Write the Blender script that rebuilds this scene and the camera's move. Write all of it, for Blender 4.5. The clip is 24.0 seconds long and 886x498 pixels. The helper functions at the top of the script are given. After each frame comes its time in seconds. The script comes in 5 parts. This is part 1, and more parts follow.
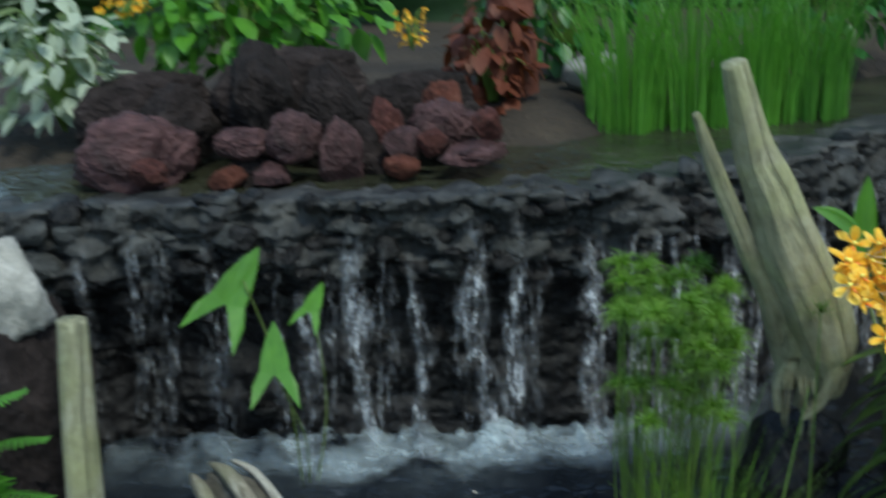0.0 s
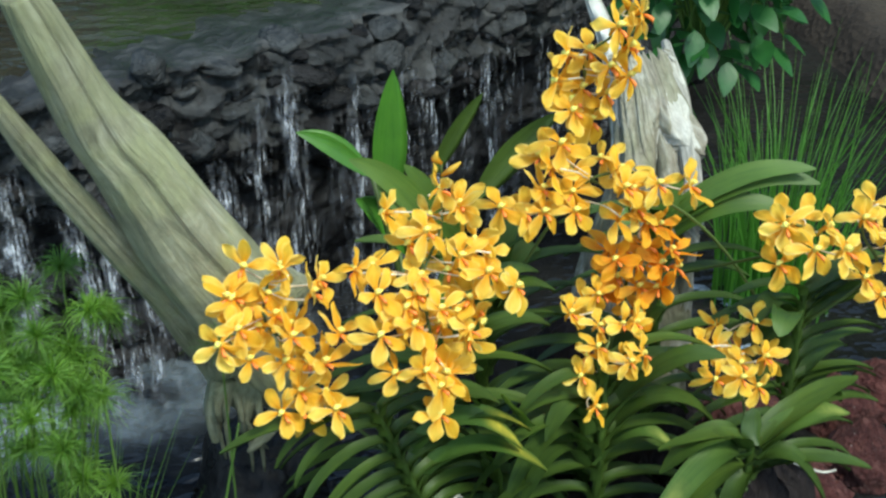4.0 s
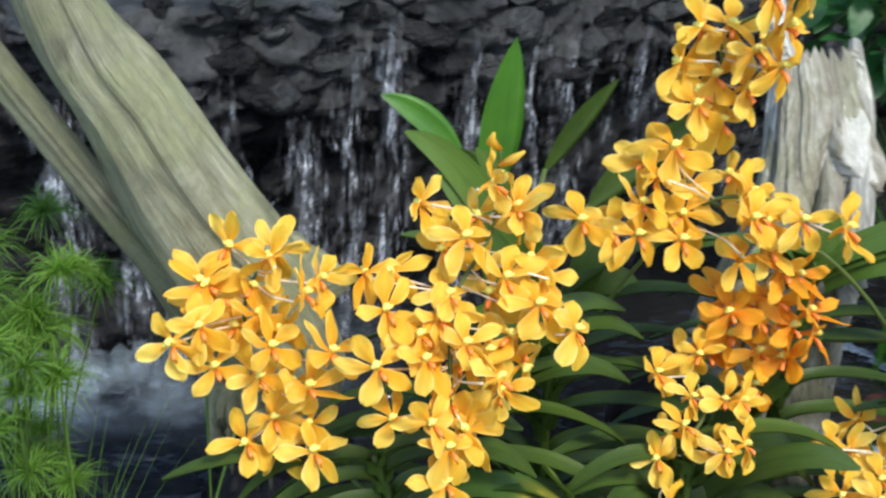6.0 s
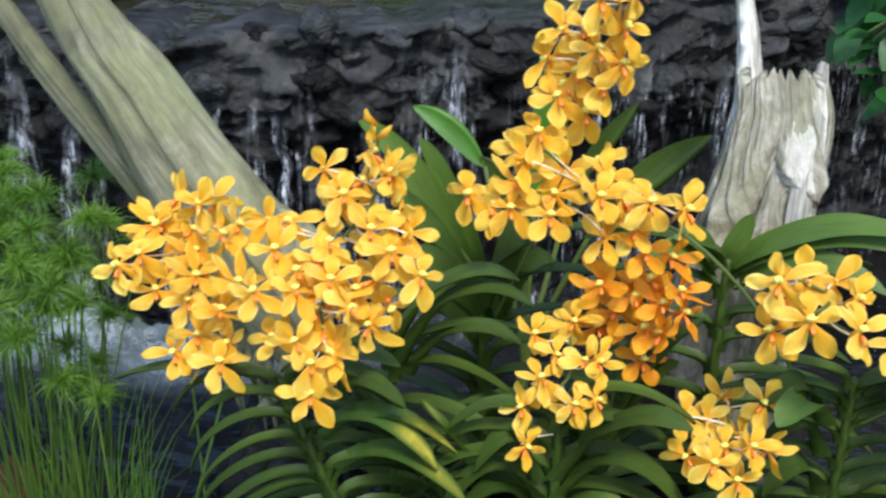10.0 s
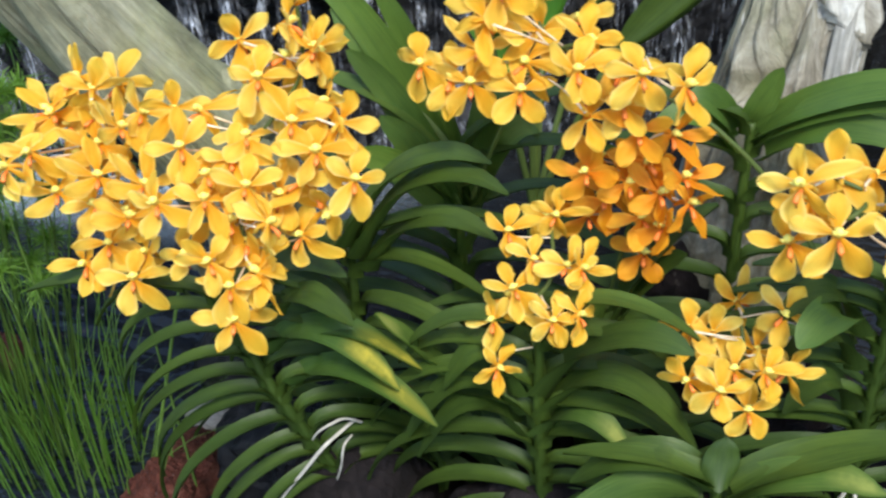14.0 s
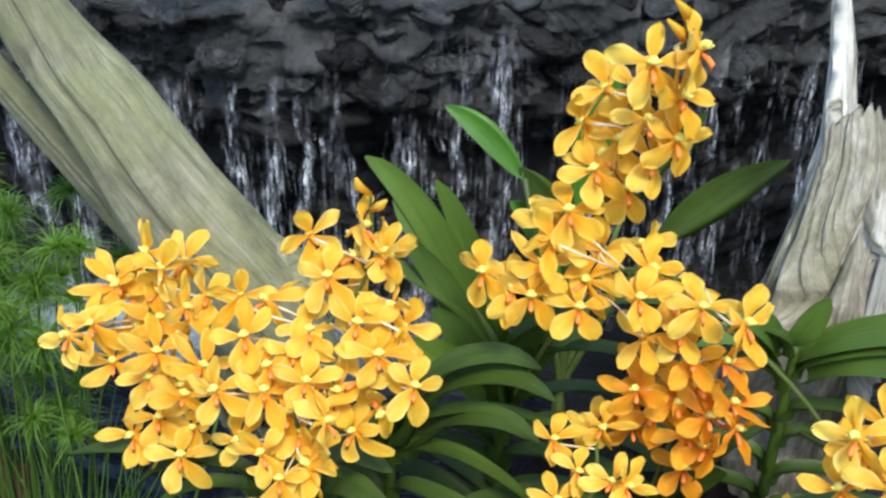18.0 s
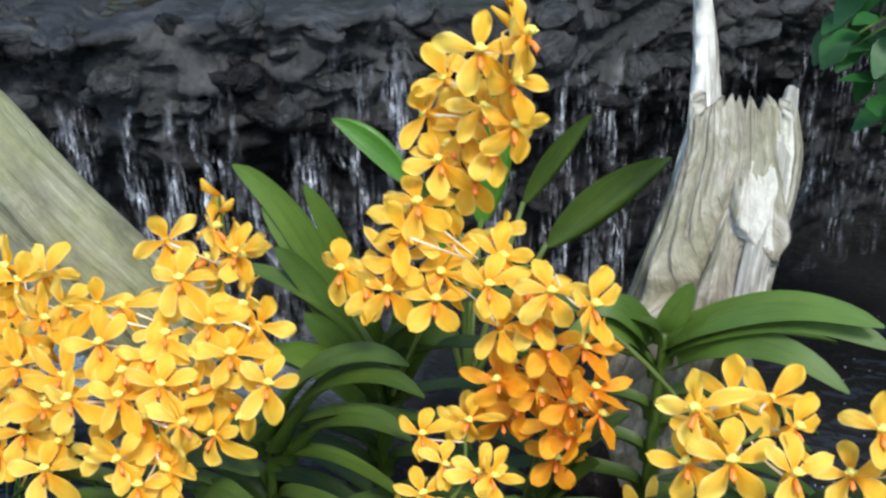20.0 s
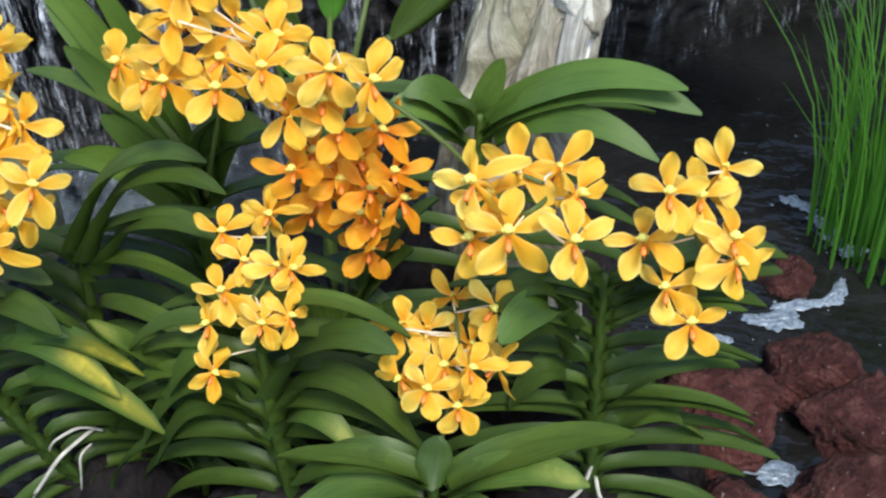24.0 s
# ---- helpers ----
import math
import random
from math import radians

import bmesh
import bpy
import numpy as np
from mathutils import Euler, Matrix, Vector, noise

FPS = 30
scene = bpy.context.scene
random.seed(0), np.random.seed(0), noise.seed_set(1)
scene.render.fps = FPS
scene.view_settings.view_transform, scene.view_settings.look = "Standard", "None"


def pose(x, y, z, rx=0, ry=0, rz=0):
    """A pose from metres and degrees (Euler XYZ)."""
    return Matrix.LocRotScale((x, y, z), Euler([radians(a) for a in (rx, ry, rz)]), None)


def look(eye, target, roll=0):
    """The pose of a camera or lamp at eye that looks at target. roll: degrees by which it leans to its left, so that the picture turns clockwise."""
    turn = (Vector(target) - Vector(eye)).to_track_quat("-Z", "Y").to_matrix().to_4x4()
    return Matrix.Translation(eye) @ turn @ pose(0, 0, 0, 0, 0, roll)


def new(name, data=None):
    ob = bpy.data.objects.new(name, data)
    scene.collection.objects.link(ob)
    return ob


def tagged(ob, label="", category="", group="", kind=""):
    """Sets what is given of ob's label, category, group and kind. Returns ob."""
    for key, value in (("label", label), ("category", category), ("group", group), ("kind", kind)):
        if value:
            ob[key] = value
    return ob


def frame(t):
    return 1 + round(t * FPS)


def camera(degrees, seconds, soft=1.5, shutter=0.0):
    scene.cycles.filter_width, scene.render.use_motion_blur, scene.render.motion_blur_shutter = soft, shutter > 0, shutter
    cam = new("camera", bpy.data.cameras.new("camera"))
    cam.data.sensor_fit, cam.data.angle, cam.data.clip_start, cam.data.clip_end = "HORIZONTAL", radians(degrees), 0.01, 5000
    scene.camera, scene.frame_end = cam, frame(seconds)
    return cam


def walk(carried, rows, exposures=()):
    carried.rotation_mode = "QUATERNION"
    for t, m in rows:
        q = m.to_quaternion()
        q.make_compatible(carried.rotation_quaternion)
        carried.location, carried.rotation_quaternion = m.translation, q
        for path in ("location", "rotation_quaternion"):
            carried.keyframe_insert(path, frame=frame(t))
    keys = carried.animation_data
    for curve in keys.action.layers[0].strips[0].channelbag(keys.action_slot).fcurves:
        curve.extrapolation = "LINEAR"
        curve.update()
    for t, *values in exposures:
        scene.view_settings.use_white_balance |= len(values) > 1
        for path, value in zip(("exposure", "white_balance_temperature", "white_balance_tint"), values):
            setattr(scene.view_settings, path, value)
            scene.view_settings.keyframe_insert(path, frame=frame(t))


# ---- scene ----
# camera and its walk
cam = camera(43.0, 24.0, soft=2.3, shutter=0.5)
PATH = [
    (0.0, pose(-0.4955, -0.4276, 0.8904, 73.53, 2.63, 1.04)),
    (0.5, pose(-0.4703, -0.2993, 0.9318, 67.51, 1.94, -4.04)),
    (1.0, pose(-0.4487, -0.2003, 0.9344, 63.24, 2.02, -6.81)),
    (1.5, pose(-0.4250, -0.1271, 0.9366, 59.65, 2.99, -9.62)),
    (2.0, pose(-0.3550, -0.0616, 0.9136, 56.84, 4.56, -11.42)),
    (2.5, pose(-0.2490, -0.0333, 0.9058, 57.14, 3.91, -11.75)),
    (3.0, pose(-0.1459, 0.0100, 0.9205, 58.12, 1.01, -11.44)),
    (3.5, pose(-0.0714, 0.0498, 0.9611, 59.41, -0.11, -11.35)),
    (5.5, pose(0.0447, 0.2672, 0.8586, 61.06, -3.54, -4.59)),
    (6.0, pose(0.0904, 0.2974, 0.8481, 59.32, -3.47, 1.33)),
    (6.5, pose(0.1617, 0.3262, 0.8516, 57.75, -3.87, 8.41)),
    (7.0, pose(0.2292, 0.3474, 0.8478, 56.73, -3.95, 13.77)),
    (7.5, pose(0.2672, 0.3464, 0.8498, 56.54, -1.55, 15.94)),
    (8.0, pose(0.2793, 0.3138, 0.8563, 57.08, -0.48, 17.19)),
    (8.5, pose(0.3093, 0.2516, 0.8531, 58.84, -2.06, 17.95)),
    (9.0, pose(0.3358, 0.1942, 0.8576, 60.26, -2.14, 17.32)),
    (9.5, pose(0.3535, 0.1701, 0.8611, 61.39, -1.43, 16.23)),
    (10.0, pose(0.3807, 0.1850, 0.8584, 62.29, -0.02, 15.76)),
    (10.5, pose(0.4196, 0.2286, 0.8612, 62.35, 1.16, 15.13)),
    (12.5, pose(0.5122, 0.3851, 0.8548, 54.14, 3.50, 20.42)),
    (13.0, pose(0.4831, 0.3924, 0.8469, 52.20, 4.33, 19.25)),
    (13.5, pose(0.4430, 0.3822, 0.8426, 51.02, 4.35, 17.42)),
    (14.0, pose(0.4062, 0.3716, 0.8440, 50.82, 3.46, 17.71)),
    (14.5, pose(0.3798, 0.3631, 0.8469, 51.77, 2.77, 18.26)),
    (15.0, pose(0.3645, 0.3591, 0.8535, 52.45, 2.37, 18.32)),
    (15.5, pose(0.3494, 0.3625, 0.8624, 52.71, 1.43, 18.57)),
    (16.0, pose(0.3416, 0.3671, 0.8734, 53.19, 0.38, 19.72)),
    (16.5, pose(0.3413, 0.3715, 0.8860, 53.94, -0.36, 20.69)),
    (17.0, pose(0.3501, 0.3673, 0.8808, 56.01, -0.55, 21.04)),
    (17.5, pose(0.3562, 0.3797, 0.8985, 56.14, -0.49, 20.80)),
    (19.5, pose(0.4137, 0.3778, 0.8873, 59.47, -0.18, 17.98)),
    (20.0, pose(0.4330, 0.3848, 0.8787, 58.65, 0.64, 17.29)),
    (20.5, pose(0.4509, 0.3946, 0.8702, 57.34, 0.95, 16.89)),
    (21.0, pose(0.4640, 0.4080, 0.8626, 55.38, 1.35, 16.57)),
    (21.5, pose(0.4747, 0.4153, 0.8551, 53.59, 1.71, 16.18)),
    (22.0, pose(0.4812, 0.4201, 0.8483, 51.79, 1.64, 15.40)),
    (22.5, pose(0.4932, 0.4224, 0.8412, 50.71, 1.93, 14.56)),
    (23.0, pose(0.5031, 0.4238, 0.8402, 49.88, 1.81, 13.85)),
    (23.5, pose(0.5127, 0.4226, 0.8390, 49.48, 1.88, 13.20)),
    (24.0, pose(0.5193, 0.4225, 0.8383, 49.56, 1.90, 13.12)),
]
walk(cam, PATH, exposures=[(0.0, 0.88, 6500, -6), (2.0, 1.14, 6500, -11), (3.5, 1.22, 6500, -9), (5.5, 1.27, 6500, 6), (24.0, 1.27, 6500, 6)])

# sky, sun
world = bpy.data.worlds.new("sky")
scene.world = world
world.use_nodes = True
wn = world.node_tree.nodes
sky = wn.new("ShaderNodeTexSky")
sky.sky_type = "NISHITA"
sky.sun_disc = False
sky.sun_elevation, sky.sun_rotation = radians(58), radians(150)
world.node_tree.links.new(sky.outputs[0], wn["Background"].inputs["Color"])
wn["Background"].inputs["Strength"].default_value = 0.13
sun_data = bpy.data.lights.new("sun", "SUN")
sun_data.energy, sun_data.angle, sun_data.color = 1.5, radians(14), (1.0, 0.96, 0.90)
sun = new("sun", sun_data)
sun.matrix_world = look((1.2, -1.9, 3.6), (0, 0, 0))


# ---------------------------------------------------------------- helpers
def mesh_of(name, verts, faces, mats, smooth=True, slots=None, uvs=None):
    me = bpy.data.meshes.new(name)
    me.from_pydata([tuple(v) for v in verts], [], faces)
    for m in mats:
        me.materials.append(m)
    if slots is not None:
        me.polygons.foreach_set("material_index", slots)
    if smooth:
        me.polygons.foreach_set("use_smooth", [True] * len(me.polygons))
    if uvs is not None:
        layer = me.uv_layers.new(name="UVMap")
        flat = []
        for loop in me.loops:
            flat.extend(uvs[loop.vertex_index])
        layer.data.foreach_set("uv", flat)
    me.update()
    return me


def thing(name, place, label, category, group="", kind=""):
    """An Empty at the base of a thing made of parts."""
    ob = new(name)
    ob.empty_display_size = 0.02
    ob.location = place
    ob["base"] = tuple(place)
    return tagged(ob, label, category, group, kind)


def under(ob, parent):
    """Hang a world-built object under a thing or part."""
    ob.parent = parent
    if "base" in parent:
        ob.matrix_parent_inverse = Matrix.Translation(-Vector(parent["base"]))
    return ob


def part(name, me, parent, label=""):
    ob = under(new(name, me), parent)
    return tagged(ob, label) if label else ob


def single(name, me, label, category, group="", kind=""):
    return tagged(new(name, me), label, category, group, kind)


def frame_of(d, up=Vector((0, 0, 1))):
    d = d.normalized()
    side = d.cross(up)
    if side.length < 1e-4:
        side = d.cross(Vector((0, 1, 0)))
    side.normalize()
    return side, side.cross(d).normalized()


def spline(points, n):
    """Smooth line through points."""
    pts = [Vector(p) for p in points]
    out = []
    for i in range(n):
        s = i / (n - 1) * (len(pts) - 1)
        k = min(int(s), len(pts) - 2)
        u = s - k
        p0, p1, p2, p3 = pts[max(k - 1, 0)], pts[k], pts[k + 1], pts[min(k + 2, len(pts) - 1)]
        out.append(0.5 * ((2 * p1) + (p2 - p0) * u + (2 * p0 - 5 * p1 + 4 * p2 - p3) * u * u + (3 * p1 - p0 - 3 * p2 + p3) * u ** 3))
    return out


def lerp_list(vals, s):
    x = s * (len(vals) - 1)
    k = min(int(x), len(vals) - 2)
    return vals[k] + (vals[k + 1] - vals[k]) * (x - k)


class Soup:
    """Vertices, faces, slots and uvs gathered for one mesh."""

    def __init__(self):
        self.v, self.f, self.s, self.uv = [], [], [], []

    def tube(self, pts, radii, sides=6, slot=0, cap=True, rough=None):
        base, n = len(self.v), len(pts)
        for i, p in enumerate(pts):
            d = pts[min(i + 1, n - 1)] - pts[max(i - 1, 0)]
            a, b = frame_of(d)
            r = lerp_list(radii, i / (n - 1)) if len(radii) > 1 else radii[0]
            for j in range(sides):
                t = 2 * math.pi * j / sides
                k = rough(p, t, i / (n - 1)) if rough else 1.0
                self.v.append(p + (a * math.cos(t) + b * math.sin(t)) * r * k)
                self.uv.append((j / sides, i / (n - 1)))
        for i in range(n - 1):
            for j in range(sides):
                q = base + i * sides
                self.f.append((q + j, q + (j + 1) % sides, q + sides + (j + 1) % sides, q + sides + j))
                self.s.append(slot)
        if cap:
            self.f.append(tuple(base + j for j in reversed(range(sides))))
            self.f.append(tuple(base + (n - 1) * sides + j for j in range(sides)))
            self.s += [slot, slot]

    def grid(self, rows, slot=0, uv=None, flip=False):
        """rows: list of equal-length lists of vectors."""
        base, w = len(self.v), len(rows[0])
        for i, row in enumerate(rows):
            for j, p in enumerate(row):
                self.v.append(p)
                self.uv.append((j / (w - 1), i / (len(rows) - 1)) if uv is None else uv[i][j])
        for i in range(len(rows) - 1):
            for j in range(w - 1):
                q = base + i * w + j
                f = (q, q + 1, q + w + 1, q + w)
                self.f.append(tuple(reversed(f)) if flip else f)
                self.s.append(slot)

    def mesh(self, name, mats, smooth=True):
        return mesh_of(name, self.v, self.f, mats, smooth, self.s, self.uv)


# ---------------------------------------------------------------- materials
def material(name):
    m = bpy.data.materials.new(name)
    m.use_nodes = True
    t = m.node_tree
    return m, t, t.nodes["Principled BSDF"], t.nodes["Material Output"]


def ramp(t, fac, stops):
    r = t.nodes.new("ShaderNodeValToRGB")
    el = r.color_ramp.elements
    while len(el) < len(stops):
        el.new(0.5)
    for e, (p, c) in zip(el, stops):
        e.position, e.color = p, (*c, 1) if len(c) == 3 else c
    t.links.new(fac, r.inputs[0])
    return r.outputs["Color"]


def mixc(t, fac, a, b, mode="MIX"):
    m = t.nodes.new("ShaderNodeMix")
    m.data_type, m.blend_type = "RGBA", mode
    for sock, v in ((m.inputs["Factor"], fac), (m.inputs["A"], a), (m.inputs["B"], b)):
        if hasattr(v, "links"):
            t.links.new(v, sock)
        elif isinstance(v, tuple):
            sock.default_value = (*v, 1)
        else:
            sock.default_value = v
    return m.outputs["Result"]


def coords(t, space="Object", scale=(1, 1, 1)):
    c = t.nodes.new("ShaderNodeTexCoord")
    mp = t.nodes.new("ShaderNodeMapping")
    mp.inputs["Scale"].default_value = scale
    t.links.new(c.outputs[space], mp.inputs["Vector"])
    return mp.outputs["Vector"]


def noise_of(t, vec, scale, detail=6.0, rough=0.6):
    n = t.nodes.new("ShaderNodeTexNoise")
    n.inputs["Scale"].default_value, n.inputs["Detail"].default_value, n.inputs["Roughness"].default_value = scale, detail, rough
    t.links.new(vec, n.inputs["Vector"])
    return n.outputs["Fac"]


def bump(t, shader, height, strength, distance):
    b = t.nodes.new("ShaderNodeBump")
    b.inputs["Strength"].default_value, b.inputs["Distance"].default_value = strength, distance
    t.links.new(height, b.inputs["Height"])
    t.links.new(b.outputs["Normal"], shader.inputs["Normal"])


def stone(name, dark, mid, light, scale, rough=0.75, relief=0.006, wet=0.0, pits=60.0, shine=0.5, flecks=0.0):
    """Rough stone: broad stains, fine grain, pits, a share of wet gloss."""
    m, t, p, _ = material(name)
    vec = coords(t)
    big, fine = noise_of(t, vec, scale, 5), noise_of(t, vec, scale * 9, 8, 0.7)
    col = ramp(t, big, [(0.3, dark), (0.52, mid), (0.75, light)])
    col = mixc(t, 0.55, col, ramp(t, fine, [(0.3, (0.35, 0.35, 0.35)), (0.7, (1.25, 1.2, 1.15))]), "MULTIPLY")
    fleck = noise_of(t, vec, scale * 5.5, 3, 0.5)
    col = mixc(t, ramp(t, fleck, [(0.69, (0, 0, 0)), (0.73, (flecks,) * 3)]), col, (0.42, 0.37, 0.35))
    info = t.nodes.new("ShaderNodeObjectInfo")
    col = mixc(t, 0.5, col, ramp(t, info.outputs["Random"], [(0, (0.6, 0.62, 0.62)), (1, (1.4, 1.3, 1.25))]), "MULTIPLY")
    t.links.new(col, p.inputs["Base Color"])
    v = t.nodes.new("ShaderNodeTexVoronoi")
    v.inputs["Scale"].default_value = pits
    t.links.new(vec, v.inputs["Vector"])
    h = mixc(t, 0.5, fine, v.outputs["Distance"])
    bump(t, p, h, 0.8, relief)
    r = ramp(t, big, [(0.35, (rough - wet,) * 3), (0.65, (rough,) * 3)])
    t.links.new(r, p.inputs["Roughness"])
    p.inputs["Specular IOR Level"].default_value = shine
    return m


dark_lava = stone("dark_lava", (0.011, 0.0085, 0.009), (0.029, 0.0225, 0.0235), (0.066, 0.053, 0.055), 1.8, 0.85, 0.03, 0.1, 9, 0.2, 0.15)
red_lava = stone("red_lava", (0.035, 0.012, 0.012), (0.13, 0.042, 0.037), (0.31, 0.135, 0.115), 2.4, 0.7, 0.035, 0.2, 9, 0.3, 0.8)
brown_lava = stone("brown_lava", (0.05, 0.016, 0.011), (0.17, 0.052, 0.034), (0.26, 0.11, 0.08), 2.0, 0.8, 0.03, 0.2, 9, 0.3, 0.3)
dusky_lava = stone("dusky_lava", (0.03, 0.013, 0.015), (0.08, 0.036, 0.040), (0.17, 0.090, 0.098), 1.8, 0.65, 0.014, 0.3, 7, 0.4)
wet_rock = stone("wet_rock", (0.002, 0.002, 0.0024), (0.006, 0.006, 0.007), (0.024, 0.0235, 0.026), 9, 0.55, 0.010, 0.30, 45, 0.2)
# wet stones of the weir; also the two boulders coloured dark for shade
wet_shaded_stone = stone("wet_shaded_stone", (0.0025, 0.0025, 0.003), (0.009, 0.009, 0.010), (0.034, 0.033, 0.036), 1.5, 0.5, 0.006, 0.30, 5, 0.3)
moss_rock = stone("moss_rock", (0.011, 0.0125, 0.013), (0.034, 0.038, 0.040), (0.095, 0.102, 0.104), 1.5, 0.6, 0.006, 0.35, 5, 0.45)
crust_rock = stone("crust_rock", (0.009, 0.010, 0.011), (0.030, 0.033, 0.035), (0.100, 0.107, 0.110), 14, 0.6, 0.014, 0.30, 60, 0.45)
pale_stone = stone("pale_stone", (0.20, 0.21, 0.20), (0.32, 0.33, 0.32), (0.42, 0.43, 0.43), 1.5, 0.7, 0.004, 0.0, 6)
earth = stone("earth", (0.012, 0.009, 0.007), (0.028, 0.021, 0.015), (0.05, 0.04, 0.028), 5, 0.9, 0.012)


def wood(name, dark, mid, light, green, moss, lined):
    """Weathered driftwood: wandering grain along the v of its uv, dark cracks, algae stains."""
    m, t, p, _ = material(name)
    grain = noise_of(t, coords(t, "UV", (4.2, 2.0, 1)), 3.0, 7, 0.68)
    hair = noise_of(t, coords(t, "UV", (26, 3.2, 1)), 3.0, 5, 0.7)
    crack = noise_of(t, coords(t, "UV", (17, 0.75, 1)), 2.0, 4, 0.6)
    stain, blot = noise_of(t, coords(t), 10, 4), noise_of(t, coords(t), 38, 5, 0.7)
    for n in t.nodes:
        if n.type == "TEX_NOISE":
            n.inputs["Distortion"].default_value = 0.8
    col = ramp(t, grain, [(0.30, dark), (0.47, mid), (0.66, light)])
    col = mixc(t, ramp(t, stain, [(0.42, (0, 0, 0)), (0.62, (moss,) * 3)]), col, green)
    col = mixc(t, 0.7 * lined, col, ramp(t, hair, [(0.32, (0.45, 0.43, 0.40)), (0.6, (1.12, 1.12, 1.1))]), "MULTIPLY")
    col = mixc(t, 0.55, col, ramp(t, blot, [(0.3, (0.6, 0.6, 0.55)), (0.7, (1.2, 1.2, 1.2))]), "MULTIPLY")
    line = ramp(t, crack, [(0.28, (0.20, 0.18, 0.15)), (0.37, (0.8, 0.79, 0.77)), (0.44, (1, 1, 1))])
    col = mixc(t, lined, col, line, "MULTIPLY")
    t.links.new(col, p.inputs["Base Color"])
    p.inputs["Roughness"].default_value = 0.8
    bump(t, p, mixc(t, 0.5, mixc(t, 0.4, grain, hair), line, "MULTIPLY"), 0.9, 0.008)
    return m


drift_green = wood("drift_green", (0.14, 0.14, 0.09), (0.305, 0.305, 0.20), (0.45, 0.445, 0.33), (0.33, 0.35, 0.175), 0.6, 0.34)
drift_pale = wood("drift_pale", (0.10, 0.085, 0.06), (0.33, 0.30, 0.235), (0.56, 0.54, 0.47), (0.27, 0.265, 0.17), 0.8, 0.8)

drift_grey = wood("drift_grey", (0.04, 0.036, 0.030), (0.12, 0.11, 0.095), (0.24, 0.23, 0.20), (0.12, 0.12, 0.085), 0.6, 0.6)
drift_bleached = wood("drift_bleached", (0.28, 0.26, 0.22), (0.58, 0.56, 0.50), (0.80, 0.78, 0.73), (0.50, 0.49, 0.40), 0.5, 0.7)


def foliage(name, dark, light, tip=None, rough=0.50, trans=0.25):
    """Leaf skin: lengthwise tone, streaks, a waxy sheen and light coming through."""
    m, t, p, out = material(name)
    uvn = t.nodes.new("ShaderNodeTexCoord")
    sep = t.nodes.new("ShaderNodeSeparateXYZ")
    t.links.new(uvn.outputs["UV"], sep.inputs[0])
    streak = noise_of(t, coords(t, "UV", (14, 1.2, 1)), 2.2, 4, 0.6)
    blot = noise_of(t, coords(t), 22, 4, 0.6)
    col = ramp(t, streak, [(0.12, dark), (0.9, light)])
    col = mixc(t, 0.5, col, ramp(t, blot, [(0.3, (0.6, 0.62, 0.6)), (0.7, (1.3, 1.25, 1.1))]), "MULTIPLY")
    info = t.nodes.new("ShaderNodeObjectInfo")
    col = mixc(t, 0.6, col, ramp(t, info.outputs["Random"], [(0, (0.62, 0.68, 0.62)), (1, (1.35, 1.28, 1.05))]), "MULTIPLY")
    if tip:
        at_tip = ramp(t, sep.outputs["Y"], [(0.60, (0, 0, 0)), (0.80, (1, 1, 1)), (0.92, (0.9, 0.9, 0.9)), (1.0, (0.3, 0.3, 0.3))])
        inside = ramp(t, sep.outputs["X"], [(0.03, (0.1, 0.1, 0.1)), (0.14, (1, 1, 1)), (0.26, (1, 1, 1)), (0.37, (0.1, 0.1, 0.1))])
        spots = mixc(t, 0.7, inside, ramp(t, blot, [(0.47, (0.08, 0.08, 0.08)), (0.57, (1, 1, 1))]), "MULTIPLY")
        col = mixc(t, mixc(t, 1.0, at_tip, spots, "MULTIPLY"), col, tip)
    t.links.new(col, p.inputs["Base Color"])
    p.inputs["Roughness"].default_value = rough
    bump(t, p, streak, 0.25, 0.002)
    tr = t.nodes.new("ShaderNodeBsdfTranslucent")
    t.links.new(mixc(t, 1.0, col, (1.3, 1.5, 0.6), "MULTIPLY"), tr.inputs["Color"])
    mx = t.nodes.new("ShaderNodeMixShader")
    mx.inputs[0].default_value = trans
    t.links.new(p.outputs[0], mx.inputs[1])
    t.links.new(tr.outputs[0], mx.inputs[2])
    t.links.new(mx.outputs[0], out.inputs["Surface"])
    return m


orchid_leaf = foliage("orchid_leaf", (0.027, 0.063, 0.011), (0.098, 0.160, 0.026))
orchid_leaf_old = foliage("orchid_leaf_old", (0.034, 0.088, 0.016), (0.10, 0.185, 0.034), (0.60, 0.50, 0.06))
mid_leaf = foliage("mid_leaf", (0.05, 0.115, 0.020), (0.125, 0.215, 0.038))
pale_leaf = foliage("pale_leaf", (0.055, 0.12, 0.02), (0.15, 0.24, 0.05), (0.34, 0.38, 0.09))
bright_leaf = foliage("bright_leaf", (0.05, 0.175, 0.018), (0.115, 0.29, 0.036), None, 0.38)
bush_leaf = foliage("bush_leaf", (0.016, 0.075, 0.020), (0.040, 0.15, 0.040), None, 0.35)
papyrus_green = foliage("papyrus_green", (0.072, 0.175, 0.020), (0.175, 0.33, 0.045), None, 0.5, 0.3)
grass_green = foliage("grass_green", (0.05, 0.17, 0.02), (0.12, 0.32, 0.04), None, 0.45, 0.3)
stem_green = foliage("stem_green", (0.08, 0.16, 0.03), (0.18, 0.30, 0.06), None, 0.5, 0.1)
stalk_green = foliage("stalk_green", (0.05, 0.085, 0.02), (0.11, 0.16, 0.04), None, 0.5, 0.1)
reed_green = foliage("reed_green", (0.05, 0.11, 0.018), (0.13, 0.22, 0.04), None, 0.5, 0.2)
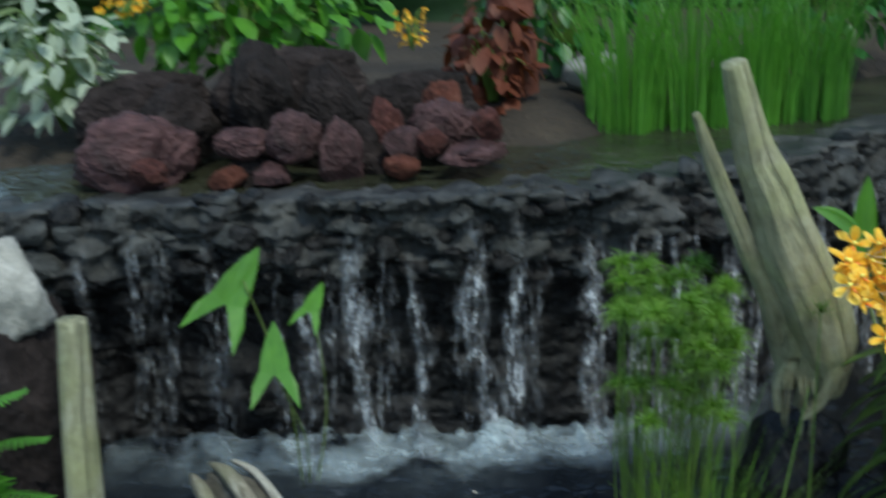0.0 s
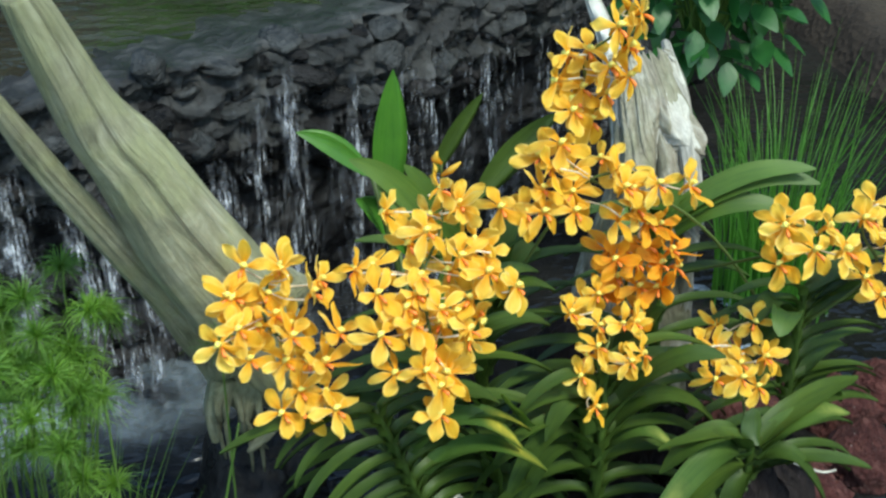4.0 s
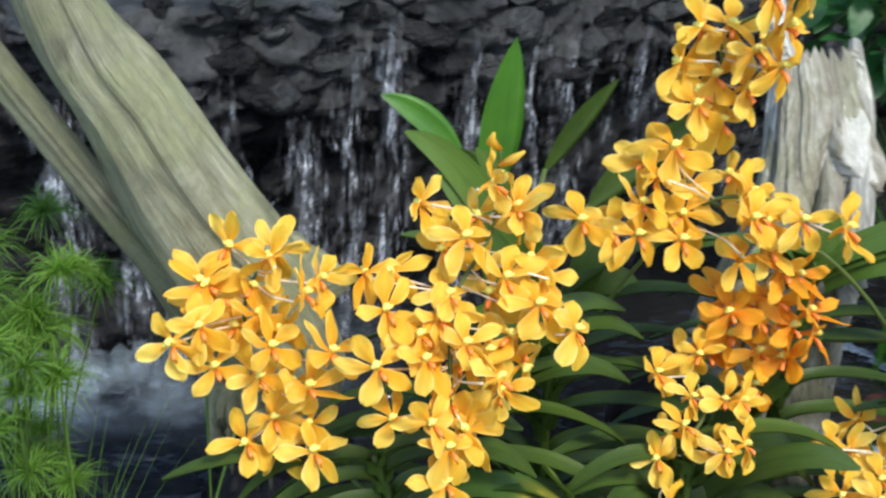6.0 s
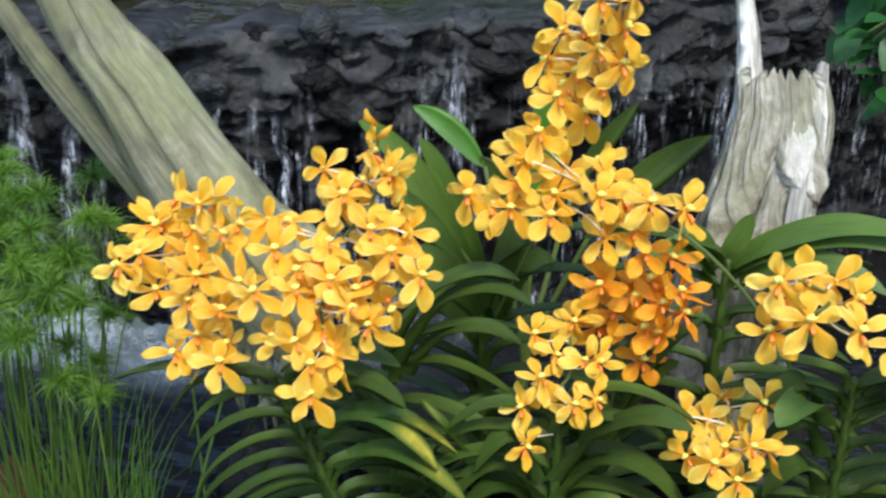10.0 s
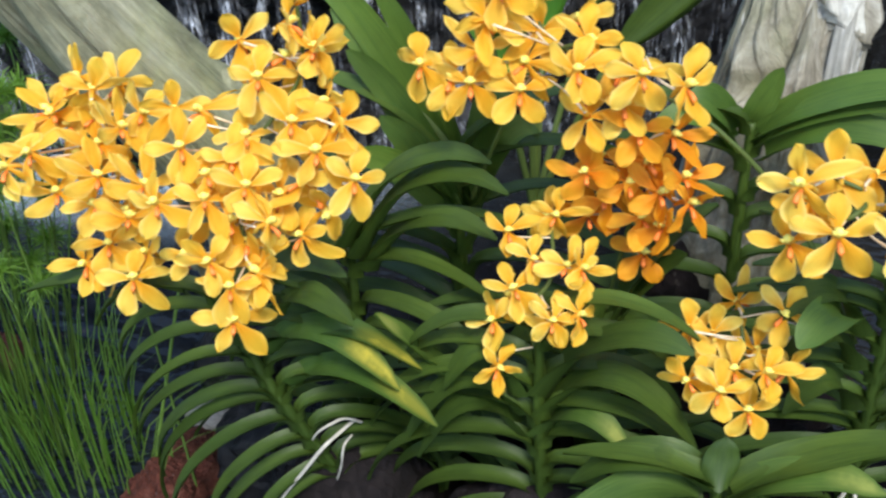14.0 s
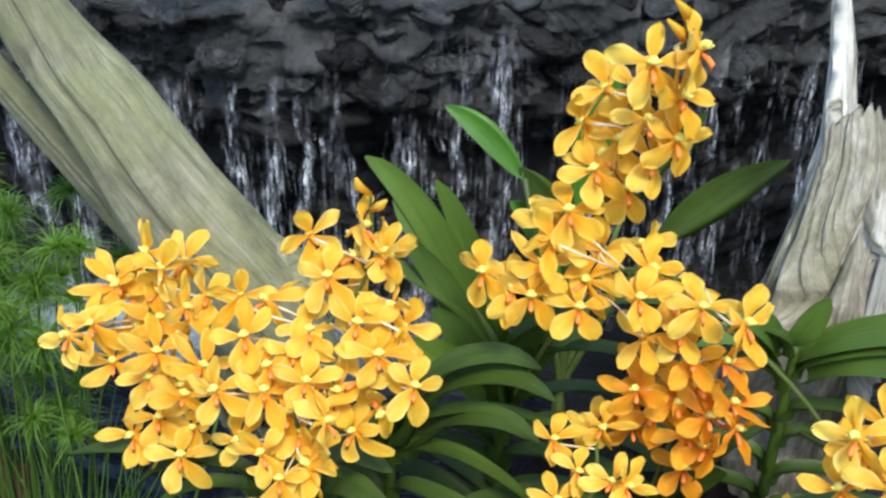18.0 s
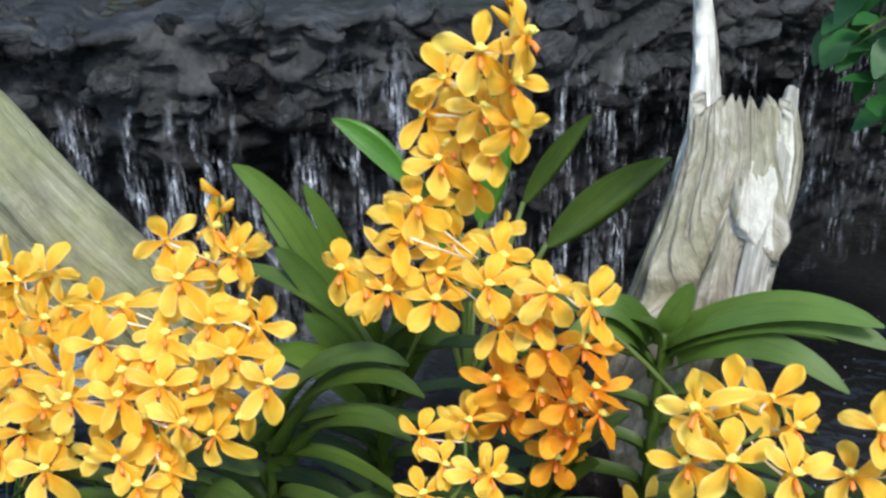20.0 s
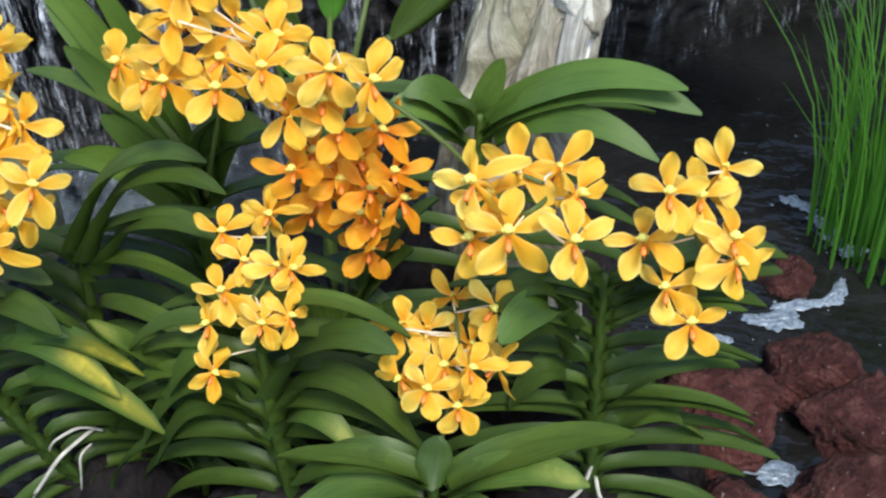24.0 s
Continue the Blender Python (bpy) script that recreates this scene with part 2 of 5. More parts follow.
grey_leaf = foliage("grey_leaf", (0.30, 0.36, 0.31), (0.55, 0.60, 0.55), None, 0.7)
rust_leaf = foliage("rust_leaf", (0.08, 0.018, 0.010), (0.18, 0.045, 0.02), None, 0.6)


def petal(name, inner, outer, edge, rand_lo, rand_hi):
    m, t, p, out = material(name)
    uvn = t.nodes.new("ShaderNodeTexCoord")
    sep = t.nodes.new("ShaderNodeSeparateXYZ")
    t.links.new(uvn.outputs["UV"], sep.inputs[0])
    col = ramp(t, sep.outputs["Y"], [(0.18, inner), (0.72, outer)])
    rim = ramp(t, sep.outputs["X"], [(0.0, (1, 1, 1)), (0.22, (0, 0, 0)), (0.78, (0, 0, 0)), (1.0, (1, 1, 1))])
    col = mixc(t, mixc(t, 1.0, rim, (0.45, 0.45, 0.45), "MULTIPLY"), col, edge)
    vein = noise_of(t, coords(t, "UV", (10, 1.0, 1)), 2.5, 4, 0.6)
    col = mixc(t, 0.35, col, ramp(t, vein, [(0.3, (0.78, 0.68, 0.55)), (0.7, (1.12, 1.12, 1.1))]), "MULTIPLY")
    info = t.nodes.new("ShaderNodeObjectInfo")
    col = mixc(t, 1.0, col, ramp(t, info.outputs["Random"], [(0, rand_lo), (1, rand_hi)]), "MULTIPLY")
    geo = t.nodes.new("ShaderNodeNewGeometry")
    col = mixc(t, 1.0, col, ramp(t, geo.outputs["Random Per Island"], [(0, (0.93, 0.86, 0.70)), (0.55, (1, 1, 1)), (1, (1.02, 1.12, 1.8))]), "MULTIPLY")
    t.links.new(col, p.inputs["Base Color"])
    p.inputs["Roughness"].default_value = 0.55
    p.inputs["Specular IOR Level"].default_value = 0.2
    bump(t, p, vein, 0.2, 0.001)
    tr = t.nodes.new("ShaderNodeBsdfTranslucent")
    t.links.new(col, tr.inputs["Color"])
    mx = t.nodes.new("ShaderNodeMixShader")
    mx.inputs[0].default_value = 0.36
    t.links.new(p.outputs[0], mx.inputs[1])
    t.links.new(tr.outputs[0], mx.inputs[2])
    t.links.new(mx.outputs[0], out.inputs["Surface"])
    return m


petal_yellow = petal("petal_yellow", (0.885, 0.415, 0.018), (0.91, 0.59, 0.056), (0.975, 0.76, 0.18), (0.99, 0.90, 0.75), (1.0, 1.06, 1.35))
petal_orange = petal("petal_orange", (0.80, 0.25, 0.010), (0.88, 0.40, 0.020), (0.92, 0.51, 0.05), (0.97, 0.88, 0.8), (1.05, 1.12, 1.3))


def plain(name, colour, rough=0.5, scale=200.0, spread=0.25):
    m, t, p, _ = material(name)
    n = noise_of(t, coords(t), scale, 3)
    lo, hi = tuple(c * (1 - spread) for c in colour), tuple(min(1.0, c * (1 + spread)) for c in colour)
    t.links.new(ramp(t, n, [(0.3, lo), (0.7, hi)]), p.inputs["Base Color"])
    p.inputs["Roughness"].default_value = rough
    return m


lip_red = plain("lip_red", (0.80, 0.21, 0.035), 0.5)
column_yellow = plain("column_yellow", (0.95, 0.76, 0.16), 0.5)
pedicel_white = plain("pedicel_white", (0.74, 0.62, 0.44), 0.5)
root_white = plain("root_white", (0.46, 0.44, 0.38), 0.8, 90, 0.3)


def water(name, base, rough, waves, relief, sky_tint=None):
    m, t, p, _ = material(name)
    vec = coords(t)
    n1, n2 = noise_of(t, vec, waves, 2, 0.5), noise_of(t, coords(t, "Object", (1, 1.7, 1)), waves * 1.9, 2, 0.5)
    swell = mixc(t, 0.4, n1, n2)
    murk = noise_of(t, vec, 5, 4)
    lo, hi = tuple(c * 0.5 for c in base), tuple(c * 1.6 for c in base)
    col = ramp(t, murk, [(0.3, lo), (0.7, hi)])
    # bluish base colour towards -x stands in for sky reflected by the ripples
    if sky_tint:
        split = t.nodes.new("ShaderNodeSeparateXYZ")
        t.links.new(coords(t, "Object", (0.5, 1, 1)), split.inputs[0])
        clear = ramp(t, mixc(t, 0.35, split.outputs["X"], murk, "ADD"), [(0.08, (0, 0, 0)), (0.34, (1, 1, 1))])
        col = mixc(t, clear, sky_tint, col)
        swell = mixc(t, mixc(t, 1.0, clear, (0.5, 0.5, 0.5), "MULTIPLY"), swell, (0.5, 0.5, 0.5))
    t.links.new(col, p.inputs["Base Color"])
    p.inputs["Roughness"].default_value = rough
    p.inputs["IOR"].default_value = 1.4
    bump(t, p, swell, 1.0, relief)
    return m


pond_water = water("pond_water", (0.011, 0.011, 0.0105), 0.05, 13, 0.035, (0.009, 0.012, 0.017))
upper_water = water("upper_water", (0.026, 0.028, 0.018), 0.12, 12, 0.03)


def falling_water(name, strength, low, high):
    """Falling water: broken threads and drops, clear between them, frayed at its edges and ends."""
    m, t, p, out = material(name)
    thread = noise_of(t, coords(t, "Object", (230, 230, 17)), 1.0, 4, 0.6)
    drops = noise_of(t, coords(t, "Object", (95, 95, 48)), 1.0, 5, 0.7)
    clots = noise_of(t, coords(t, "Object", (42, 42, 20)), 1.0, 4, 0.65)
    t.links.new(ramp(t, drops, [(0.35, (0.36, 0.40, 0.50)), (0.66, (0.86, 0.90, 0.97))]), p.inputs["Base Color"])
    p.inputs["Roughness"].default_value = 0.3
    bump(t, p, drops, 0.7, 0.008)
    a = mixc(t, 1.0, ramp(t, thread, [(low, (0, 0, 0)), (high, (1, 1, 1))]), ramp(t, drops, [(0.34, (0.1, 0.1, 0.1)), (0.62, (1, 1, 1))]), "MULTIPLY")
    a = mixc(t, 1.0, a, ramp(t, clots, [(0.40, (0.06, 0.06, 0.06)), (0.58, (strength,) * 3)]), "MULTIPLY")
    uvn = t.nodes.new("ShaderNodeTexCoord")
    sep = t.nodes.new("ShaderNodeSeparateXYZ")
    t.links.new(uvn.outputs["UV"], sep.inputs[0])
    a = mixc(t, 1.0, a, ramp(t, sep.outputs["X"], [(0.0, (0, 0, 0)), (0.42, (1, 1, 1)), (0.58, (1, 1, 1)), (1.0, (0, 0, 0))]), "MULTIPLY")
    a = mixc(t, 1.0, a, ramp(t, sep.outputs["Y"], [(0.0, (0, 0, 0)), (0.16, (1, 1, 1)), (0.75, (1, 1, 1)), (1.0, (0.35, 0.35, 0.35))]), "MULTIPLY")
    t.links.new(a, p.inputs["Alpha"])
    return m


stream_white = falling_water("stream_white", 1.0, 0.41, 0.57)
stream_faint = falling_water("stream_faint", 0.55, 0.50, 0.62)


def froth(name):
    """Soft bluish foam in drifting clumps."""
    m, t, p, out = material(name)
    clump = noise_of(t, coords(t, "Object", (11, 15, 11)), 1.0, 5, 0.60)
    fine = noise_of(t, coords(t), 120, 4, 0.65)
    t.links.new(ramp(t, fine, [(0.3, (0.36, 0.48, 0.58)), (0.7, (0.68, 0.80, 0.88))]), p.inputs["Base Color"])
    p.inputs["Roughness"].default_value = 0.65
    bump(t, p, fine, 0.35, 0.004)
    uvn = t.nodes.new("ShaderNodeTexCoord")
    sep = t.nodes.new("ShaderNodeSeparateXYZ")
    t.links.new(uvn.outputs["UV"], sep.inputs[0])
    a = ramp(t, clump, [(0.33, (0, 0, 0)), (0.70, (0.85, 0.85, 0.85))])
    a = mixc(t, 0.5, a, ramp(t, noise_of(t, coords(t, "Object", (60, 75, 60)), 1.0, 5, 0.7), [(0.36, (0.15, 0.15, 0.15)), (0.62, (1, 1, 1))]), "MULTIPLY")
    a = mixc(t, 1.0, a, ramp(t, sep.outputs["Y"], [(0.0, (0.6, 0.6, 0.6)), (0.12, (1, 1, 1)), (0.32, (0.65, 0.65, 0.65)), (0.48, (0.06, 0.06, 0.06)), (0.7, (0, 0, 0))]), "MULTIPLY")
    a = mixc(t, 1.0, a, ramp(t, sep.outputs["X"], [(0.0, (0, 0, 0)), (0.15, (0.5, 0.5, 0.5)), (0.30, (1, 1, 1)), (0.55, (1, 1, 1)), (0.70, (0.4, 0.4, 0.4)), (0.86, (0, 0, 0))]), "MULTIPLY")
    t.links.new(a, p.inputs["Alpha"])
    return m


foam_white = froth("foam_white")


# ---------------------------------------------------------------- setting
LIP = 0.455      # height of the weir's lip over the pond


def smooth(a, b, v):
    u = min(1.0, max(0.0, (v - a) / (b - a)))
    return u * u * (3 - 2 * u)


def ground_height(x, y):
    """Pond bed, its banks, and the higher ground behind the weir."""
    rough = 0.02 * noise.noise(Vector((x * 2.1, y * 2.1, 0.0))) + 0.008 * noise.noise(Vector((x * 9, y * 9, 3.0)))
    weir_y = 1.47 if x < -0.35 else 1.47 + 0.80 * (x + 0.35)
    back = y - weir_y
    if back > 0.10:
        return LIP - 0.06 + rough + 0.11 * smooth(0.22, 0.62, back + 2 * rough)
    wave = 0.10 * noise.noise(Vector((x * 1.7, y * 1.7, 6.0))) + 0.03 * noise.noise(Vector((x * 7, y * 7, 2.0)))
    front = 0.60 if x > -0.35 else max(0.40, 0.60 + 0.5 * (x + 0.35))
    inside = min(x + 1.75, 1.30 - x, y - front) + wave
    return -0.11 + rough + 0.20 * smooth(0.06, -0.16, inside)


def stops(lo, hi, inner, far):
    near = [lo + (hi - lo) * i / inner for i in range(inner + 1)]
    return [-f for f in reversed(far)] + near + list(far)


xs = stops(-2.2, 2.0, 120, (4.0, 12.0, 60.0, 400.0))
ys = stops(-1.2, 3.4, 130, (5.0, 12.0, 60.0, 400.0))
s = Soup()
s.grid([[Vector((x, y, ground_height(x, y))) for x in xs] for y in ys])
single("ground", s.mesh("ground", [earth]), "dark wet earth under and round the pond", "ground", kind="structure")


def ripple(x, y):
    """Waves that run out from the falls and die towards the rocks."""
    near = max(0.0, 1 - abs(1.40 + 0.8 * max(0.0, x + 0.3) - y) / 0.75) * (1.0 if x < 0.0 else max(0.12, 1 - 2.5 * x))
    a, b = noise.noise(Vector((x * 13, y * 26, 2.0))), noise.noise(Vector((x * 34 + 3 * y, y * 60, 5.0)))
    return (0.25 + 2.4 * near) * (1.0 - 2 * abs(a)) + (0.10 + 1.0 * near) * b


def water_sheet(name, x0, x1, y0, y1, z, mat, amp, label):
    s = Soup()
    nx, ny = 320, 200
    s.grid([[Vector((x0 + (x1 - x0) * i / nx, y0 + (y1 - y0) * j / ny,
                     z + amp * ripple(x0 + (x1 - x0) * i / nx, y0 + (y1 - y0) * j / ny))) for i in range(nx + 1)] for j in range(ny + 1)])
    return single(name, s.mesh(name, [mat]), label, "water", kind="structure")


water_sheet("water", -2.1, 1.9, 0.30, 2.7, 0.0, pond_water, 0.004, "dark rippling pond water below the weir")


# weir: straight to the left, bending away to the right
TURNS = spline([(-2.3, 1.42, 0), (-1.6, 1.42, 0), (-0.95, 1.42, 0), (-0.35, 1.425, 0), (0.0, 1.56, 0), (0.32, 1.80, 0), (0.70, 2.12, 0), (1.3, 2.6, 0)], 240)
RUN = [0.0]
for p, q in zip(TURNS, TURNS[1:]):
    RUN.append(RUN[-1] + (q - p).length)


def along(x):
    """The weir's foot at x, and the way that its face looks."""
    k = min(range(1, 239), key=lambda i: abs(TURNS[i].x - x))
    d = (TURNS[k + 1] - TURNS[k - 1]).normalized()
    u = (x - TURNS[k].x) / max(1e-6, d.x)
    return TURNS[k] + d * u, Vector((d.y, -d.x, 0))


def wall_point(x, z, out=0.0):
    p, n = along(x)
    high = min(1.0, max(0.0, (z - 0.24) / 0.08))
    bulge = 0.030 * noise.noise(Vector((x * 7, z * 9, 0.3))) + (0.012 + 0.022 * high) * noise.noise(Vector((x * 17, z * 32, 4.0)))
    bulge += (0.008 + 0.012 * high) * (0.5 - abs(noise.noise(Vector((x * 34, z * 60, 7.0)))) * 2) + 0.006 * noise.noise(Vector((x * 90, z * 120, 2.0)))
    over = 0.055 * high
    q = p + n * (bulge + over + out)
    return Vector((q.x, q.y, z))


s = Soup()
rows = []
for k in range(90):
    z = -0.12 + (LIP + 0.12) * k / 89
    rows.append([wall_point(-2.2 + 3.3 * i / 520, z) for i in range(521)])
for d in (0.03, 0.07, 0.12, 0.2):
    rows.append([wall_point(-2.2 + 3.3 * i / 520, LIP, -d) + Vector((0, 0, 0.012 * noise.noise(Vector((i * 0.13, d * 30, 9))) - d * 0.12)) for i in range(521)])
s.grid(rows)
# paler rock near the lip, near-black rock below, split at a ragged height
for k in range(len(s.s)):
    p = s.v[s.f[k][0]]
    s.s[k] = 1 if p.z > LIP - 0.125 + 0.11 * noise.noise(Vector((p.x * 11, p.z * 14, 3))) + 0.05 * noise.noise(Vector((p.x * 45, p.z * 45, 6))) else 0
weir = single("wall_weir", s.mesh("wall_weir", [wet_rock, crust_rock]), "low weir wall of wet rough rock, near black below its paler lip", "wall", kind="structure")

s = Soup()
s.grid([[wall_point(-2.2 + 3.3 * i / 110, LIP, -0.10 - d) + Vector((0, 0, -0.022 + 0.003 * noise.noise(Vector((i * 0.4, d * 9, 2))))) for i in range(111)] for d in (0.0, 0.06, 0.14, 0.25, 0.4, 0.6, 0.9)])
single("water_upper", s.mesh("water_upper", [upper_water]), "shallow dark water above the weir's lip", "water", kind="structure")

# dark growth behind everything: a far hedge that closes the view
s = Soup()
# unseen top added: low left, high right, to shape the water's reflections
s.grid([[Vector((5.5 * math.sin(a), 0.6 + 3.4 * math.cos(a) + 0.25 * noise.noise(Vector((a * 9, z * 4, 1))), 0.3 + (1.35 + 0.9 * math.tanh(3 * a) + 0.6 * noise.noise(Vector((a * 2.6, 0, 8))) + 0.4 * noise.noise(Vector((a * 11, 0, 3)))) * v)) for a in [-2.0 + 4.0 * i / 140 for i in range(141)]] for v in [j / 30 for j in range(31)] for z in [0.3 + 1.9 * v]])
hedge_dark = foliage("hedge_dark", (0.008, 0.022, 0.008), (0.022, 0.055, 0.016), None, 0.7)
single("backdrop", s.mesh("backdrop", [hedge_dark]), "dense dark shrubbery closing the view, its unseen top added to shape the pond's reflections", "backdrop", kind="structure")


# ---------------------------------------------------------------- rocks
def rock_mesh(name, seed, mat, level=3, edge=0.35):
    bm = bmesh.new()
    bmesh.ops.create_icosphere(bm, subdivisions=level, radius=1.0)
    off = Vector((seed * 3.7, seed * 1.9, seed * 5.3))
    pick = random.Random(seed)
    cuts = [(Vector((pick.gauss(0, 1), pick.gauss(0, 1), pick.gauss(0, 1))).normalized(), pick.uniform(0.68, 0.98)) for _ in range(11)]
    for v in bm.verts:
        p = v.co.normalized()
        d = 1.12 + 0.25 * noise.noise(p * 1.1 + off)
        for n, h in cuts:
            c = p.dot(n)
            if c > 0.05:
                d = min(d, h / c)
        d += 0.10 * noise.noise(p * 2.6 + off) + 0.075 * noise.noise(p * 6 + off) + edge * 0.22 * (0.35 - abs(noise.noise(p * 9 + off))) + 0.05 * noise.noise(p * 17 + off) + 0.025 * noise.noise(p * 34 + off)
        v.co = p * d
    me = bpy.data.meshes.new(name)
    bm.to_mesh(me)
    bm.free()
    me.materials.append(mat)
    me.polygons.foreach_set("use_smooth", [level > 2] * len(me.polygons))
    return me


DARK = [rock_mesh("dark_boulder", i, dark_lava, 5) for i in range(3)]
RED = [rock_mesh("red_rock", i + 10, red_lava, 5) for i in range(4)]
BROWN = [rock_mesh("brown_rock", i + 20, brown_lava, 5) for i in range(4)]
SHADED = rock_mesh("wet_boulder", 82, wet_shaded_stone, 5)
DUSKY_TWO = rock_mesh("dusky_rock", 72, dusky_lava, 5)
DUSKY = rock_mesh("dusky_rock", 71, dusky_lava, 5)
SMALL = [rock_mesh("small_stone", i + 30, wet_shaded_stone, 3, 0.7) for i in range(5)]
MOSS = [rock_mesh("mossy_stone", i + 40, moss_rock, 3, 0.7) for i in range(5)]


def rock(name, me, x, y, z, sx, sy, sz, turn, label, group=""):
    ob = single(name, me, label, "rock", group)
    ob.matrix_world = pose(x, y, z, 0, 0, turn) @ Matrix.Diagonal((sx, sy, sz, 1))
    return ob


for i, r in enumerate([(0.12, 0.88, 0.03, 0.10, 0.09, 0.15), (0.285, 0.92, 0.02, 0.11, 0.09, 0.155), (0.47, 0.95, 0.02, 0.10, 0.09, 0.15), (0.41, 0.84, 0.06, 0.09, 0.06, 0.17),
                       (0.19, 1.04, 0.04, 0.11, 0.10, 0.16), (0.37, 1.12, 0.04, 0.12, 0.09, 0.20), (0.02, 1.00, 0.0, 0.09, 0.08, 0.10), (-0.03, 1.08, 0.04, 0.09, 0.08, 0.13),
                       (0.22, 0.80, 0.01, 0.10, 0.07, 0.10), (0.52, 1.06, 0.0, 0.07, 0.06, 0.09)]):
    # boulders 6 and 7: shade under the log put into a near-black colour
    if i in (6, 7):
        rock("wet_boulder", SHADED, *r, 40 * i, "black wet boulder in the hollow under the log", "wet boulders")
    else:
        rock("dark_boulder", DARK[i % 3], *r, 40 * i, "dark porous lava boulder under the orchids", "dark boulders")
for i, r in enumerate([(0.590, 1.174, 0.005, 0.064, 0.060, 0.060), (0.669, 1.245, -0.006, 0.055, 0.052, 0.050), (0.728, 1.199, -0.006, 0.060, 0.070, 0.058), (0.657, 1.398, -0.012, 0.034, 0.034, 0.030), (0.705, 1.085, -0.006, 0.062, 0.052, 0.052),
                       (0.60, 1.03, 0.0, 0.07, 0.06, 0.06), (0.82, 1.2, 0.0, 0.07, 0.06, 0.05)]):
    rock("red_rock", RED[i % 4], *r, 55 * i, "red-brown lava rock half in the water", "red lava rocks")
for i, r in enumerate([(0.030, 0.860, 0.0, 0.050, 0.045, 0.050), (-0.100, 0.914, 0.005, 0.034, 0.036, 0.046), (0.035, 0.745, -0.005, 0.085, 0.06, 0.05), (-0.065, 0.78, 0.0, 0.05, 0.05, 0.04), (-0.495, 1.03, -0.014, 0.100, 0.062, 0.042), (-0.40, 1.06, -0.018, 0.060, 0.045, 0.034), (-0.60, 0.98, -0.018, 0.065, 0.045, 0.034),
                       (-0.54, 0.90, 0.0, 0.045, 0.04, 0.04), (-0.45, 0.89, 0.0, 0.042, 0.035, 0.045), (-0.08, 0.97, -0.01, 0.05, 0.04, 0.045), (-0.3, 0.80, 0.0, 0.06, 0.05, 0.05)]):
    rock("brown_rock", BROWN[i % 4], *r, 70 * i, "rust-brown lava rock at the water's edge", "brown lava rocks")
for i, (me, *r) in enumerate([
        (DUSKY, -1.123, 1.62, 0.500, 0.117, 0.064, 0.080), (DARK[0], -1.067, 1.74, 0.524, 0.090, 0.064, 0.069), (DARK[2], -0.915, 1.76, 0.557, 0.107, 0.064, 0.102), (DUSKY_TWO, -0.922, 1.62, 0.508, 0.062, 0.050, 0.031),
        (DARK[0], -0.773, 1.74, 0.537, 0.069, 0.055, 0.082), (DUSKY_TWO, -0.493, 1.60, 0.474, 0.071, 0.057, 0.021), (DARK[1], -0.902, 1.66, 0.447, 0.088, 0.064, 0.044), (DUSKY, -0.549, 1.72, 0.509, 0.069, 0.055, 0.054)]):
    rock("pile_rock", me, *r, 47 * i, "large dusky lava boulder in a pile above the weir", "rock pile")
for i, (me, *r) in enumerate([
        (DUSKY, -0.824, 1.60, 0.522, 0.054, 0.043, 0.050), (DUSKY_TWO, -0.738, 1.61, 0.486, 0.050, 0.040, 0.068), (BROWN[0], -0.943, 1.56, 0.454, 0.029, 0.030, 0.025), (DUSKY, -0.862, 1.56, 0.455, 0.034, 0.030, 0.025),
        (RED[1], -1.073, 1.53, 0.472, 0.041, 0.033, 0.026), (RED[0], -0.657, 1.68, 0.508, 0.040, 0.032, 0.053), (BROWN[2], -0.628, 1.57, 0.462, 0.029, 0.030, 0.023), (DUSKY, -0.627, 1.62, 0.494, 0.039, 0.031, 0.033),
        (RED[2], -0.569, 1.60, 0.495, 0.023, 0.030, 0.025), (RED[3], -0.468, 1.64, 0.516, 0.031, 0.030, 0.029), (BROWN[0], -0.554, 1.80, 0.520, 0.048, 0.038, 0.065), (DARK[0], -0.701, 1.66, 0.465, 0.048, 0.038, 0.056)]):
    rock("pile_rock", me, *r, 61 * i, "small dusky red lava rock in a pile above the weir", "rock pile")
for x, y, z, r in ((-1.15, 1.88, 0.52, 0.13), (-0.85, 1.90, 0.54, 0.15), (-0.60, 1.92, 0.50, 0.12)):
    rock("dark_boulder", DARK[1], x, y, z, r, r * 0.7, r * 0.7, 30, "dark lava boulder behind the rock pile", "dark boulders")
rock("pale_boulder", rock_mesh("pale_boulder", 61, pale_stone, 3, 0.1), -0.22, 2.16, 0.53, 0.080, 0.06, 0.055, 0, "smooth pale grey stone above the weir")


# ---------------------------------------------------------------- driftwood
def limb(s, points, radii, seed, n=36, sides=20, knob=0.22, slot=0):
    def rough(p, a, u):
        q = Vector((math.cos(a) * 1.3, math.sin(a) * 1.3, u * 2.2 + seed))
        return 1 + knob * noise.noise(q * 1.2) + 0.08 * noise.noise(Vector((math.cos(a) * 4, math.sin(a) * 4, u * 1.5 + seed))) + 0.025 * noise.noise(Vector((math.cos(a) * 10, math.sin(a) * 10, u * 4 + seed))) - 0.05 * max(0.0, 0.3 - abs(noise.noise(Vector((math.cos(a) * 6, math.sin(a) * 6, u * 1.2 + seed + 5)))) * 3)
    s.tube(spline(points, n), radii, sides, slot, True, rough)


